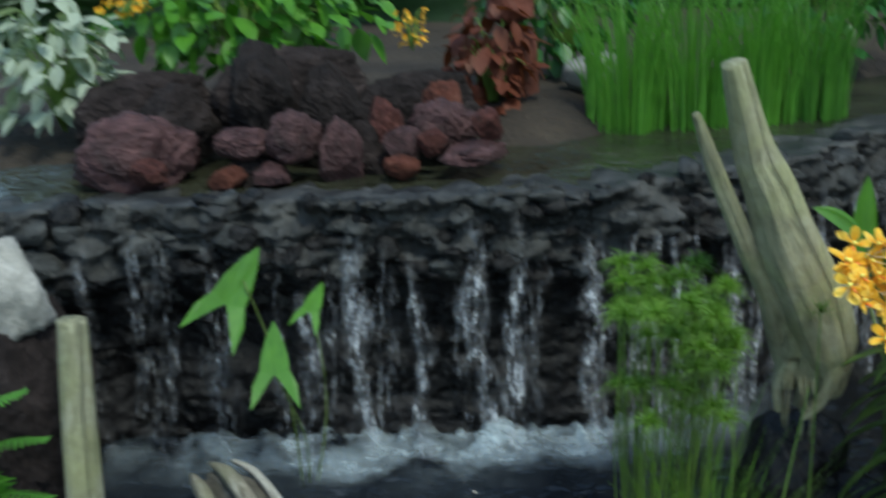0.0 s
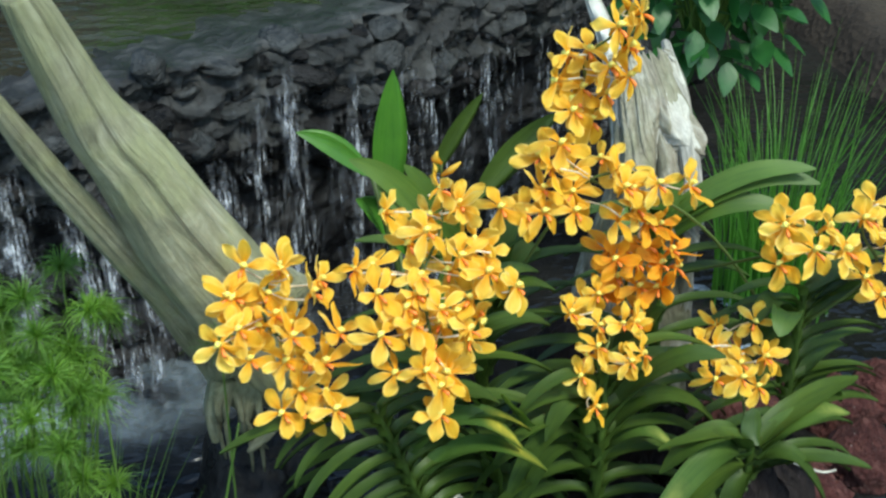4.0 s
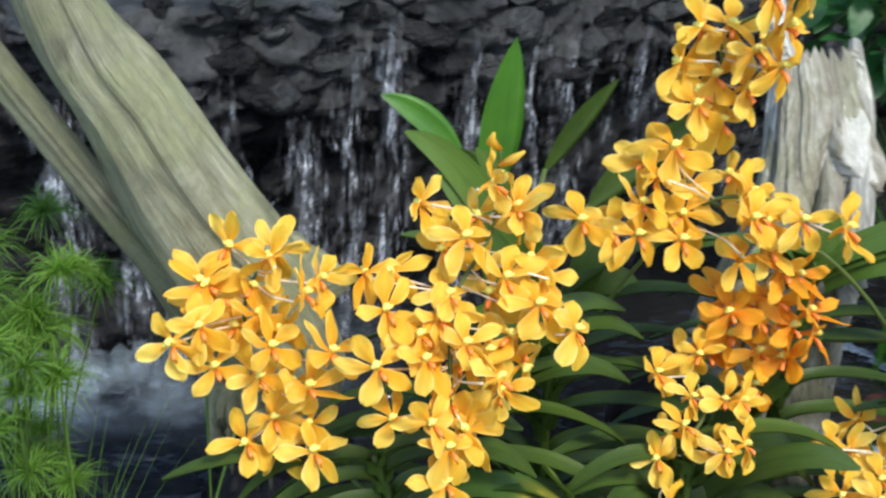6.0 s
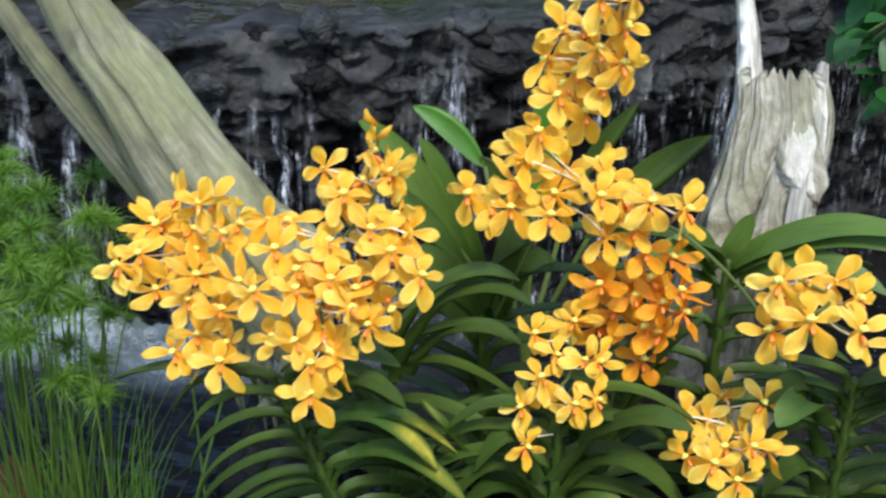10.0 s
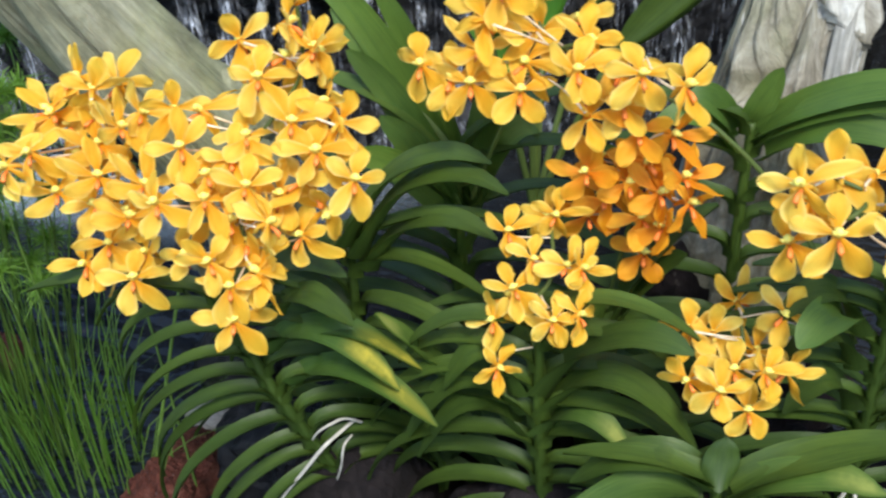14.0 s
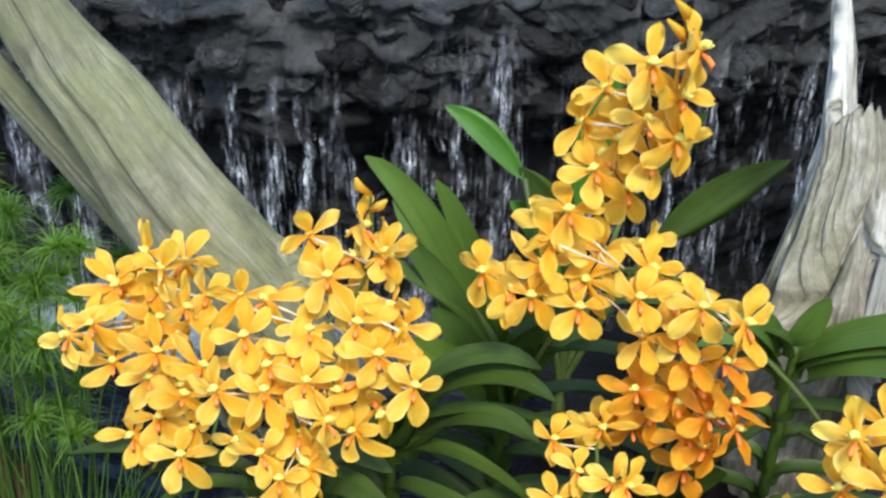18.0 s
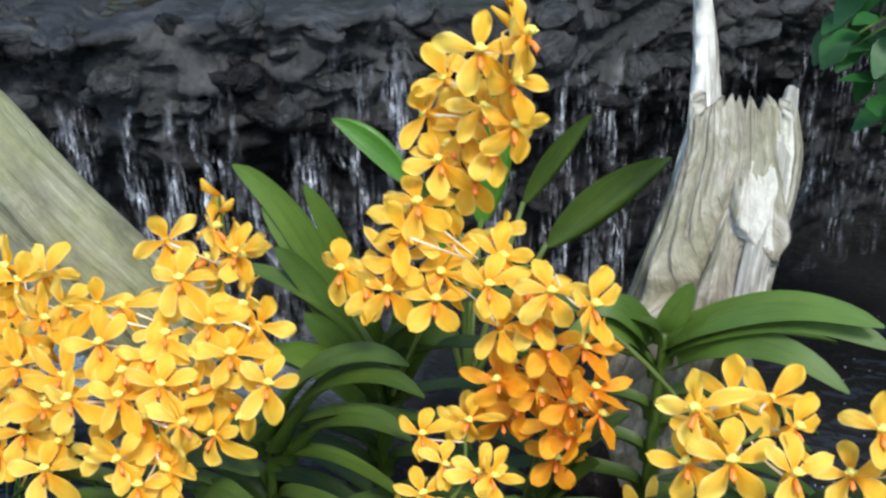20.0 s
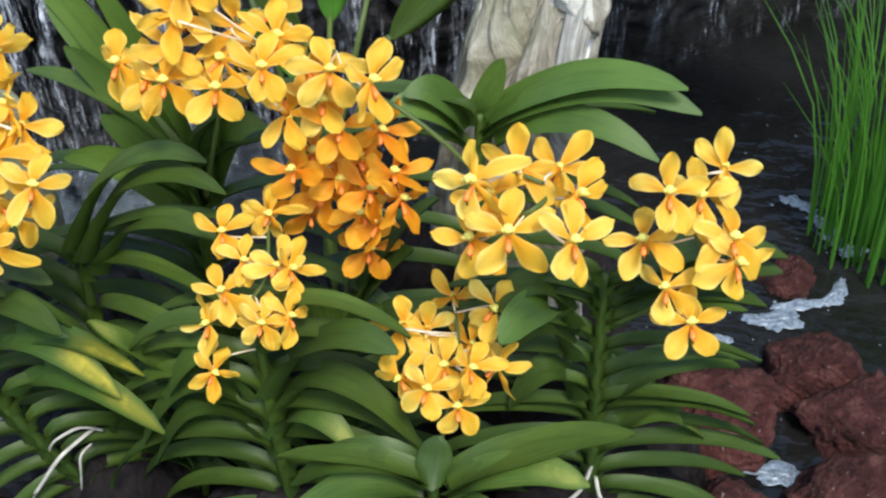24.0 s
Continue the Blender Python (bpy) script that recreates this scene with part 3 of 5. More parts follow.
log = thing("driftwood_log", (0.0, 1.06, 0.12), "forked leaning driftwood log with greenish weathered grain", "driftwood")
s = Soup()
limb(s, [(-0.178, 0.945, 0.705), (-0.147, 0.970, 0.60), (-0.118, 0.985, 0.54), (-0.085, 1.003, 0.46), (-0.044, 1.03, 0.37), (-0.016, 1.05, 0.29), (-0.004, 1.06, 0.215)], [0.015, 0.026, 0.033, 0.041, 0.047, 0.041, 0.018], 1.0, 90, 72, 0.14)
part("trunk", s.mesh("log_trunk", [drift_green]), log)
s = Soup()
limb(s, [(-0.222, 0.945, 0.645), (-0.186, 0.967, 0.555), (-0.137, 0.998, 0.45), (-0.100, 1.02, 0.38), (-0.072, 1.05, 0.29), (-0.056, 1.06, 0.225)], [0.005, 0.011, 0.013, 0.016, 0.021, 0.018, 0.006], 4.0, 50, 28)
part("side_limb", s.mesh("log_limb", [drift_green]), log)
hole = bmesh.new()
bmesh.ops.create_icosphere(hole, subdivisions=2, radius=0.0042)
hole_mesh = bpy.data.meshes.new("log_knot_hole")
hole.to_mesh(hole_mesh)
hole.free()
hole_mesh.materials.append(dark_lava)
part("knot_hole", hole_mesh, log, "small dark knot hole").matrix_basis = Matrix.Translation((-0.117, 0.993, 0.506)) @ Matrix.Diagonal((1, 0.6, 0.8, 1))
for line, radii, seed in (([(-0.044, 1.046, 0.365), (-0.018, 1.037, 0.325), (-0.008, 1.030, 0.268), (-0.024, 1.027, 0.219), (-0.050, 1.025, 0.190)], [0.022, 0.020, 0.014, 0.009, 0.002], 9.0),
                          ([(-0.075, 1.042, 0.330), (-0.066, 1.040, 0.282), (-0.079, 1.040, 0.236), (-0.082, 1.034, 0.200)], [0.022, 0.017, 0.011, 0.003], 7.0),
                          ([(-0.050, 1.045, 0.310), (-0.045, 1.040, 0.250), (-0.056, 1.042, 0.205)], [0.018, 0.012, 0.003], 12.0)):
    s = Soup()
    limb(s, line, radii, seed, 30, 18)
    part("root", s.mesh("log_root", [drift_green]), log)
s = Soup()
limb(s, [(-0.045, 1.035, 0.385), (-0.018, 1.046, 0.372), (0.008, 1.052, 0.366), (0.027, 1.054, 0.366)], [0.036, 0.030, 0.020, 0.006], 15.0, 30, 24)
part("broken_end", s.mesh("log_end", [drift_green]), log)
# frayed strands at the rotten foot
rng = random.Random(31)
for i in range(6):
    x = -0.070 + 0.0075 * i + rng.uniform(-0.003, 0.003)
    z = 0.275 - 0.002 * i
    s = Soup()
    limb(s, [(x, 1.035, z), (x + rng.uniform(-0.006, 0.008), 1.028, z - 0.04), (x + rng.uniform(-0.010, 0.014), 1.036, z - rng.uniform(0.065, 0.115))], [0.0055, 0.0035, 0.0012], 11.0 + i, 10, 7)
    part("root_strand", s.mesh("log_strand", [drift_green]), log)

stump = thing("driftwood_stump", (0.40, 1.12, 0.2), "splintered pale driftwood stump, bleached on its edges", "driftwood")


def lean(p):
    """The stump's upper half leans back from the pond's edge."""
    x, y, z = p
    h = 0.72 * max(0.0, z - 0.42)
    return Vector((x - 0.06 * h, y + h, min(z, 0.42) + h))


def stump_ring(z, a):
    """Outline of the stump at height z in the direction a."""
    cx = lerp_list([0.398, 0.396, 0.394, 0.397, 0.406, 0.414, 0.418, 0.412, 0.402], min(1.0, (z - 0.15) / 0.5))
    r = lerp_list([0.082, 0.078, 0.070, 0.062, 0.055, 0.046, 0.040, 0.037, 0.036], min(1.0, (z - 0.15) / 0.5))
    c, sn = math.cos(a), math.sin(a)
    q = Vector((c * 2.2, sn * 2.2, z * 5.0))
    k = 1 + 0.14 * noise.noise(q) + 0.16 * noise.noise(Vector((c * 5, sn * 5, z * 3 + 3))) + 0.07 * noise.noise(Vector((c * 14, sn * 14, z * 9)))
    # long grooves along the grain
    plain_side = 1 - smooth(4.74, 4.90, a) * smooth(5.86, 5.66, a) * smooth(0.44, 0.455, z) * smooth(0.54, 0.51, z)
    k -= plain_side * 0.22 * max(0.0, 0.28 - abs(noise.noise(Vector((c * 4.2, sn * 4.2, z * 2.0 + 8)))) * 1.6)
    k -= (0.4 + 0.6 * plain_side) * 0.16 * max(0.0, 0.30 - abs(noise.noise(Vector((c * 9, sn * 9, z * 3.0 + 30)))) * 2.0)
    turn = math.atan2(sn, c)
    k -= 0.26 * math.exp(-((turn / 0.7) ** 2)) * smooth(0.53, 0.42, z)
    # a broken ledge that overhangs a recess, and a slanting hollow beside it
    edge = 0.478 - 0.045 * (a - 4.86) + 0.006 * noise.noise(Vector((a * 9, 0, 2)))
    across = smooth(4.74, 4.90, a) * smooth(5.86, 5.66, a)
    k += across * (0.25 * smooth(edge - 0.003, edge + 0.002, z) * smooth(0.535, 0.470, z) * (0.75 + 0.25 * smooth(4.9, 5.5, a)) + 0.22 * noise.noise(Vector((a * 6, z * 50, 5))) * smooth(edge, edge + 0.01, z) * smooth(0.54, 0.50, z))
    k -= across * 0.42 * smooth(edge + 0.002, edge - 0.004, z) * smooth(0.405, 0.440, z)
    k -= 0.85 * math.exp(-(((a - 4.20 - 8.0 * (z - 0.423)) / 0.27) ** 2)) * smooth(0.385, 0.420, z) * smooth(0.512, 0.462, z)
    return lean((cx + c * r * k, 1.125 + sn * r * 0.72 * k, z))


def stump_top(a):
    """Broken rim: a tall splinter, a low notch, a side slab."""
    t = 0.552 + 0.014 * noise.noise(Vector((math.cos(a) * 5, math.sin(a) * 5, 2))) + 0.012 * noise.noise(Vector((a * 5, 0, 4)))
    t += 0.095 * math.exp(-(((a - 2.80) / 0.40) ** 2)) + 0.004 * math.exp(-(((a - 0.1) / 0.35) ** 2)) + 0.006 * math.exp(-(((a - 6.28) / 0.35) ** 2)) + 0.014 * smooth(4.0, 4.6, a) * smooth(6.0, 5.6, a)
    return t - 0.05 * math.exp(-(((a - 1.3) / 0.6) ** 2))


s = Soup()
rows, uvs, sides = [], [], 150
for i in range(151):
    u = i / 150
    rows.append([stump_ring(0.15 + (stump_top(6.2832 * j / sides) - 0.15) * u, 6.2832 * j / sides) for j in range(sides + 1)])
    uvs.append([(j / sides, u * 1.6) for j in range(sides + 1)])
for i in range(9):
    u = i / 8
    row = []
    for j in range(sides + 1):
        a = 6.2832 * j / sides
        p = stump_ring(stump_top(a) - 0.13 * u, a)
        c = Vector((lerp_list([0.412, 0.404], u), 1.125 + max(0.0, p.z - 0.42), p.z))
        row.append(c.lerp(p, 0.80 - 0.55 * u) + Vector((0, 0, 0.003)))
    rows.append(row)
    uvs.append([(j / sides, 1.6 + u * 0.4) for j in range(sides + 1)])
s.grid(rows, 0, uvs)
for k in range(len(s.s)):
    i, a = k // sides, 6.2832 * (k % sides + 0.5) / sides
    z = rows[i][k % sides].z
    streak = noise.noise(Vector((math.cos(a) * 4, math.sin(a) * 4, z * 3.5))) + 0.5 * noise.noise(Vector((math.cos(a) * 13, math.sin(a) * 13, z * 16)))
    spike_side = abs(a - 2.85) < 0.75 + 0.4 * streak and z > 0.478 + 0.04 * streak
    right_side = 5.70 < a < 6.20 and streak > -0.12 and z < 0.53
    flank = 3.0 < a < 3.75 and z > 0.44 and streak > 0.10
    ledge = 4.90 < a < 5.40 and 0.449 < z < 0.488 + 0.02 * streak and streak > -0.28
    s.s[k] = 1 if spike_side or right_side or flank or ledge else 0
part("trunk", s.mesh("stump_trunk", [drift_pale, drift_bleached]), stump)
s = Soup()
limb(s, [lean(p) for p in ((0.444, 1.09, 0.20), (0.440, 1.09, 0.30), (0.436, 1.09, 0.40), (0.444, 1.11, 0.48), (0.454, 1.135, 0.568))], [0.006, 0.008, 0.010, 0.010, 0.004], 18.0, 50, 20, 0.55)
part("slab", s.mesh("stump_slab", [drift_bleached]), stump, "bleached side slab of the stump")

piece = thing("driftwood_piece", (-0.80, 1.02, 0.0), "grey split driftwood piece lying in the shallow water", "driftwood")
s = Soup()
limb(s, [(-0.93, 1.17, 0.055), (-0.88, 1.12, 0.050), (-0.81, 1.03, 0.030), (-0.72, 0.90, 0.0)], [0.012, 0.032, 0.040, 0.044], 24.0, 36, 26, 0.3)
part("trunk", s.mesh("piece_trunk", [drift_grey]), piece)
for k, (line, radii) in enumerate((([(-0.897, 1.190, 0.075), (-0.850, 1.130, 0.082), (-0.795, 1.040, 0.072), (-0.735, 0.930, 0.050)], [0.003, 0.006, 0.007, 0.006]),
                                   ([(-0.935, 1.190, 0.070), (-0.890, 1.115, 0.090), (-0.835, 1.020, 0.085), (-0.775, 0.900, 0.060)], [0.003, 0.011, 0.013, 0.010]),
                                   ([(-0.960, 1.170, 0.060), (-0.925, 1.090, 0.078), (-0.885, 1.000, 0.075), (-0.830, 0.890, 0.050)], [0.004, 0.012, 0.014, 0.010]))):
    s = Soup()
    limb(s, line, radii, 27.0 + k, 26, 14, 0.3)
    part("prong", s.mesh("piece_prong", [drift_pale if k else drift_bleached]), piece)


# ---------------------------------------------------------------- orchids
def leaf_skin(s, pts, width, keel, twist, side0):
    """A strap leaf along pts: clasping and folded at its foot, channelled, blunt at its tip, with a keel below."""
    n, rows, uvs, under_rows, under_uvs = len(pts), [], [], [], []
    for i, p in enumerate(pts):
        u = i / (n - 1)
        d = (pts[min(i + 1, n - 1)] - pts[max(i - 1, 0)]).normalized()
        up = (side0.cross(d) * -1.0).normalized()
        tw = twist * u
        side, up = side0 * math.cos(tw) + up * math.sin(tw), up * math.cos(tw) - side0 * math.sin(tw)
        w = 0.50 * width * (0.62 + 0.45 * math.sin(math.pi * min(1.0, 0.12 + u * 0.95))) * (1.0 if u < 0.80 else max(0.06, math.sqrt(max(0.0, 1 - ((u - 0.80) / 0.203) ** 2))))
        k, th = keel * (1 - 0.55 * u) + 0.9 * (1 - u) ** 5, 0.0015
        edge = 0.05 * math.sin(u * 13 + width * 900) * w
        ring = [(-1, 0), (-0.7, -0.62 * k), (-0.35, -0.9 * k), (0, -1.12 * k), (0.35, -0.9 * k), (0.7, -0.62 * k), (1, 0)]
        rows.append([p + side * (a * w) + up * (b * w + edge * abs(a)) for a, b in ring])
        under_rows.append([p + side * (a * w) + up * (b * w + edge * abs(a) - th * (1.0 if abs(a) < 1 else 0.3) * (1.6 if a == 0 else 1.0)) for a, b in reversed(ring)])
        uvs.append([(0.4 * j / 6, u) for j in range(7)])
        under_uvs.append([(0.5 + 0.4 * j / 6, u) for j in range(7)])
    s.grid(rows, 0, uvs)
    s.grid(under_rows, 0, under_uvs)


def blade(s, origin, azimuth, length, width, rise, droop, twist=0.0, n=18, keel=0.14, bow=1.0):
    """An arching leaf that leaves its stem at the angle rise and turns down by droop."""
    p, step, pts = Vector(origin), length / (n - 1), []
    for i in range(n):
        pts.append(p.copy())
        u = i / (n - 1)
        e = rise - droop * u ** bow + (1.35 - rise) * max(0.0, 1 - u / 0.14)
        p = p + Vector((math.cos(azimuth) * math.cos(e), math.sin(azimuth) * math.cos(e), math.sin(e))) * step
    leaf_skin(s, pts, width, keel, twist, Vector((-math.sin(azimuth), math.cos(azimuth), 0)))


def strap(s, base, tip, arch, width, twist=0.0, facing=None):
    """A leaf from foot to tip that bows upwards by arch."""
    base, tip = Vector(base), Vector(tip)
    flat = Vector((tip.x - base.x, tip.y - base.y, 0))
    side = Vector((-flat.y, flat.x, 0)).normalized() if flat.length > 0.03 else Vector((-0.25, 0.97, 0)).cross(Vector((0, 0, 1))).normalized()
    if facing:
        side = (tip - base).cross(Vector(facing)).normalized()
        if (side.cross(tip - base) * -1.0).dot(Vector(facing)) < 0:
            side = -side
    mid = (base + tip) * 0.5 + Vector((0, 0, 2 * arch))
    leaf_skin(s, [base * (1 - u) ** 2 + mid * (2 * u * (1 - u)) + tip * u * u for u in [i / 13 for i in range(14)]], width, 0.14, twist, side)


def vanda(name, base, top, leaves, length, width, azimuth, seed, label, rise=(0.55, 1.0), droop=(1.5, 2.2), spread=0.25, own=(), bow=1.0, turn=0.0, facing=None):
    rng = random.Random(seed)
    plant = thing(name, base, label, "orchid", "orchid plants")
    base, top = Vector(base), Vector(top)
    axis = spline([base, (base + top) * 0.5 + Vector((0.0, -0.006, 0.0)), top], 24)
    s = Soup()
    s.tube(axis, [0.0042, 0.0046, 0.0030], 8)
    part("stem", s.mesh(name + "_stem", [orchid_leaf]), plant)
    for i in range(leaves):
        u = (i + 0.5) / leaves
        p = axis[int(u * 23)]
        az = azimuth + (math.pi if i % 2 else 0.0) + turn * (1 - u) + rng.uniform(-spread, spread)
        s = Soup()
        r = rise[0] + (rise[1] - rise[0]) * u + rng.uniform(-0.08, 0.08)
        d = droop[1] + (droop[0] - droop[1]) * u + rng.uniform(-0.15, 0.15)
        blade(s, p, az, length * (0.85 + 0.3 * math.sin(math.pi * min(1, u + 0.2))) * rng.uniform(0.9, 1.1), 0.80 * width * rng.uniform(0.9, 1.08), r, d, rng.uniform(-0.3, 0.3), bow=bow)
        part("leaf", s.mesh(name + "_leaf", [orchid_leaf]), plant)
    for x, y, z, tx, ty, tz, arch, wide, kind in own:
        s = Soup()
        strap(s, (x, y, z), (tx, ty, tz), arch, 0.94 * wide, rng.uniform(-0.25, 0.25), facing)
        part("leaf", s.mesh(name + "_leaf", [(orchid_leaf, orchid_leaf_old, pale_leaf, bright_leaf, mid_leaf)[kind]]), plant, ("", "leaf yellowed at its tip", "paler leaf", "fresh green leaf", "")[kind])
    return plant


def root(plant, points, radius=0.0015):
    s = Soup()
    s.tube(spline(points, 20), [radius, radius * 1.1, radius * 0.7], 6)
    part("aerial_root", s.mesh("aerial_root", [root_white]), plant, "whitish aerial root")


LEAVES_ONE = [
    (0.089, 0.850, 0.319, 0.202, 0.860, 0.313, 0.030, 0.022, 1), (0.094, 0.850, 0.325, 0.191, 0.845, 0.306, 0.032, 0.024, 1),
    (0.103, 0.855, 0.290, 0.215, 0.845, 0.277, 0.030, 0.024, 1), (0.105, 0.850, 0.361, 0.167, 0.840, 0.363, 0.018, 0.024, 0),
    (0.093, 0.860, 0.377, 0.157, 0.860, 0.385, 0.012, 0.020, 0), (0.047, 0.845, 0.370, -0.068, 0.824, 0.357, 0.012, 0.018, 0),
]
LEAVES_TWO = [
    (0.212, 0.885, 0.295, 0.174, 0.860, 0.357, 0.000, 0.022, 2), (0.271, 0.885, 0.292, 0.376, 0.855, 0.374, 0.030, 0.028, 0),
    (0.271, 0.885, 0.268, 0.384, 0.860, 0.287, 0.050, 0.026, 0), (0.270, 0.885, 0.248, 0.342, 0.860, 0.271, 0.030, 0.022, 2),
    (0.267, 0.885, 0.270, 0.181, 0.860, 0.231, 0.050, 0.024, 0), (0.266, 0.885, 0.247, 0.194, 0.855, 0.228, 0.045, 0.022, 0),
    (0.266, 0.885, 0.287, 0.216, 0.860, 0.298, 0.040, 0.024, 0),
]
LEAVES_THREE = [
    (0.488, 0.925, 0.287, 0.577, 0.980, 0.276, 0.022, 0.026, 0), (0.494, 0.925, 0.254, 0.543, 0.950, 0.273, 0.012, 0.024, 0),
    (0.492, 0.925, 0.251, 0.565, 0.950, 0.227, 0.030, 0.024, 2), (0.490, 0.930, 0.382, 0.590, 0.960, 0.393, 0.020, 0.024, 0),
    (0.489, 0.930, 0.373, 0.589, 0.960, 0.381, 0.015, 0.024, 0), (0.489, 0.930, 0.353, 0.584, 0.960, 0.352, 0.020, 0.024, 0),
    (0.462, 0.910, 0.382, 0.433, 0.870, 0.378, 0.010, 0.027, 4), (0.474, 0.925, 0.355, 0.419, 0.900, 0.369, 0.030, 0.024, 0),
    (0.475, 0.925, 0.326, 0.425, 0.900, 0.331, 0.030, 0.024, 0), (0.479, 0.925, 0.290, 0.433, 0.900, 0.291, 0.030, 0.024, 0),
]
LEAVES_FOUR = [
    (0.396, 0.826, 0.285, 0.262, 0.772, 0.180, 0.034, 0.030, 0), (0.395, 0.828, 0.292, 0.286, 0.786, 0.222, 0.036, 0.026, 2),
    (0.398, 0.825, 0.270, 0.352, 0.795, 0.140, 0.030, 0.020, 0), (0.403, 0.826, 0.280, 0.470, 0.800, 0.235, 0.030, 0.024, 0),
    (0.398, 0.830, 0.300, 0.311, 0.820, 0.280, 0.025, 0.028, 0), (0.403, 0.830, 0.296, 0.514, 0.860, 0.331, 0.012, 0.028, 0),
    (0.401, 0.830, 0.284, 0.493, 0.830, 0.314, 0.020, 0.028, 2), (0.399, 0.830, 0.295, 0.401, 0.840, 0.325, 0.000, 0.022, 0),
]
LEAVES_FIVE = [
    (0.188, 1.000, 0.347, 0.067, 1.033, 0.509, 0.036, 0.027, 4), (0.189, 1.000, 0.341, 0.092, 1.025, 0.482, 0.018, 0.026, 4),
    (0.188, 1.010, 0.358, 0.119, 1.040, 0.496, 0.020, 0.022, 4), (0.189, 0.995, 0.341, 0.107, 1.010, 0.459, 0.018, 0.025, 4),
    (0.189, 0.990, 0.336, 0.138, 0.985, 0.424, 0.012, 0.024, 4), (0.193, 1.000, 0.354, 0.225, 1.020, 0.441, 0.030, 0.024, 4),
    (0.194, 1.000, 0.342, 0.245, 1.010, 0.411, 0.030, 0.024, 4), (0.187, 0.990, 0.335, 0.118, 0.960, 0.404, 0.020, 0.024, 4),
]
LEAVES_EIGHT = [
    (0.117, 0.935, 0.351, 0.228, 0.950, 0.422, 0.035, 0.026, 0), (0.125, 0.935, 0.342, 0.242, 0.940, 0.406, 0.040, 0.026, 0),
    (0.133, 0.935, 0.333, 0.236, 0.930, 0.375, 0.030, 0.026, 0),
]
LEAVES_SIX = [
    (0.384, 1.045, 0.409, 0.520, 1.006, 0.474, 0.022, 0.0225, 4), (0.387, 1.040, 0.408, 0.530, 1.010, 0.455, 0.026, 0.0225, 4),
    (0.391, 1.035, 0.400, 0.508, 1.000, 0.424, 0.026, 0.021, 4), (0.382, 1.045, 0.408, 0.400, 1.050, 0.456, 0.000, 0.019, 4),
    (0.380, 1.045, 0.404, 0.340, 1.020, 0.442, 0.015, 0.021, 4), (0.379, 1.045, 0.396, 0.321, 1.010, 0.424, 0.020, 0.021, 4),
]
LEAVES_SEVEN = [
    (0.295, 0.955, 0.272, 0.373, 0.970, 0.399, 0.020, 0.026, 0), (0.300, 0.955, 0.272, 0.357, 0.960, 0.362, 0.015, 0.026, 0),
    (0.297, 0.955, 0.249, 0.369, 0.950, 0.312, 0.025, 0.024, 0), (0.289, 0.955, 0.270, 0.235, 0.930, 0.261, 0.030, 0.024, 0),
    (0.289, 0.955, 0.270, 0.286, 0.940, 0.327, 0.000, 0.014, 0), (0.291, 0.955, 0.271, 0.303, 0.950, 0.326, 0.000, 0.016, 0),
]

WEST = math.pi
p_one = vanda("orchid_plant", (0.128, 0.862, 0.175), (0.062, 0.848, 0.365), 24, 0.148, 0.0158, WEST + 0.22, 1, "yellow vanda orchid with arching strap leaves on a dark boulder", (0.22, 0.65), (1.95, 2.2), 0.10, LEAVES_ONE, 0.9, 0.55)
root(p_one, [(0.139, 0.875, 0.231), (0.133, 0.859, 0.232), (0.125, 0.846, 0.228), (0.111, 0.838, 0.208), (0.091, 0.831, 0.178), (0.074, 0.825, 0.146)], 0.0014)
root(p_one, [(0.144, 0.875, 0.229), (0.137, 0.864, 0.243), (0.129, 0.855, 0.244), (0.119, 0.851, 0.236), (0.108, 0.855, 0.214)], 0.0011)
root(p_one, [(0.140, 0.864, 0.226), (0.139, 0.851, 0.228), (0.136, 0.848, 0.210), (0.128, 0.852, 0.186)], 0.0009)
p_two = vanda("orchid_plant", (0.277, 0.885, 0.15), (0.276, 0.885, 0.36), 16, 0.140, 0.0175, WEST + 0.05, 2, "yellow vanda orchid with paired arching strap leaves", (0.45, 0.75), (1.7, 2.1), 0.2, LEAVES_TWO)
p_three = vanda("orchid_plant", (0.487, 0.935, 0.15), (0.485, 0.928, 0.39), 26, 0.118, 0.0150, 0.18, 3, "yellow vanda orchid beside the red lava rocks", (0.32, 0.62), (0.85, 1.25), 0.14, LEAVES_THREE)
root(p_three, [(0.488, 0.928, 0.22), (0.480, 0.92, 0.19), (0.455, 0.91, 0.165)])
root(p_three, [(0.49, 0.928, 0.20), (0.50, 0.915, 0.185), (0.535, 0.915, 0.165), (0.56, 0.925, 0.155)])
p_four = vanda("orchid_plant", (0.400, 0.835, 0.18), (0.400, 0.830, 0.305), 4, 0.12, 0.020, 0.0, 4, "low young vanda orchid in the front row", (0.3, 0.6), (0.9, 1.4), 0.18, LEAVES_FOUR)
p_five = vanda("orchid_plant", (0.195, 0.995, 0.14), (0.185, 1.0, 0.39), 20, 0.17, 0.020, WEST + 0.12, 5, "tall vanda orchid of the back row", (0.5, 0.95), (1.3, 1.9), 0.3, LEAVES_FIVE, facing=(-0.25, -0.75, 0.62))
p_six = vanda("orchid_plant", (0.385, 1.04, 0.16), (0.385, 1.045, 0.415), 16, 0.15, 0.018, 0.1, 6, "vanda orchid in front of the stump", (0.3, 0.6), (0.9, 1.5), 0.22, LEAVES_SIX, facing=(0.15, -0.62, 0.75))
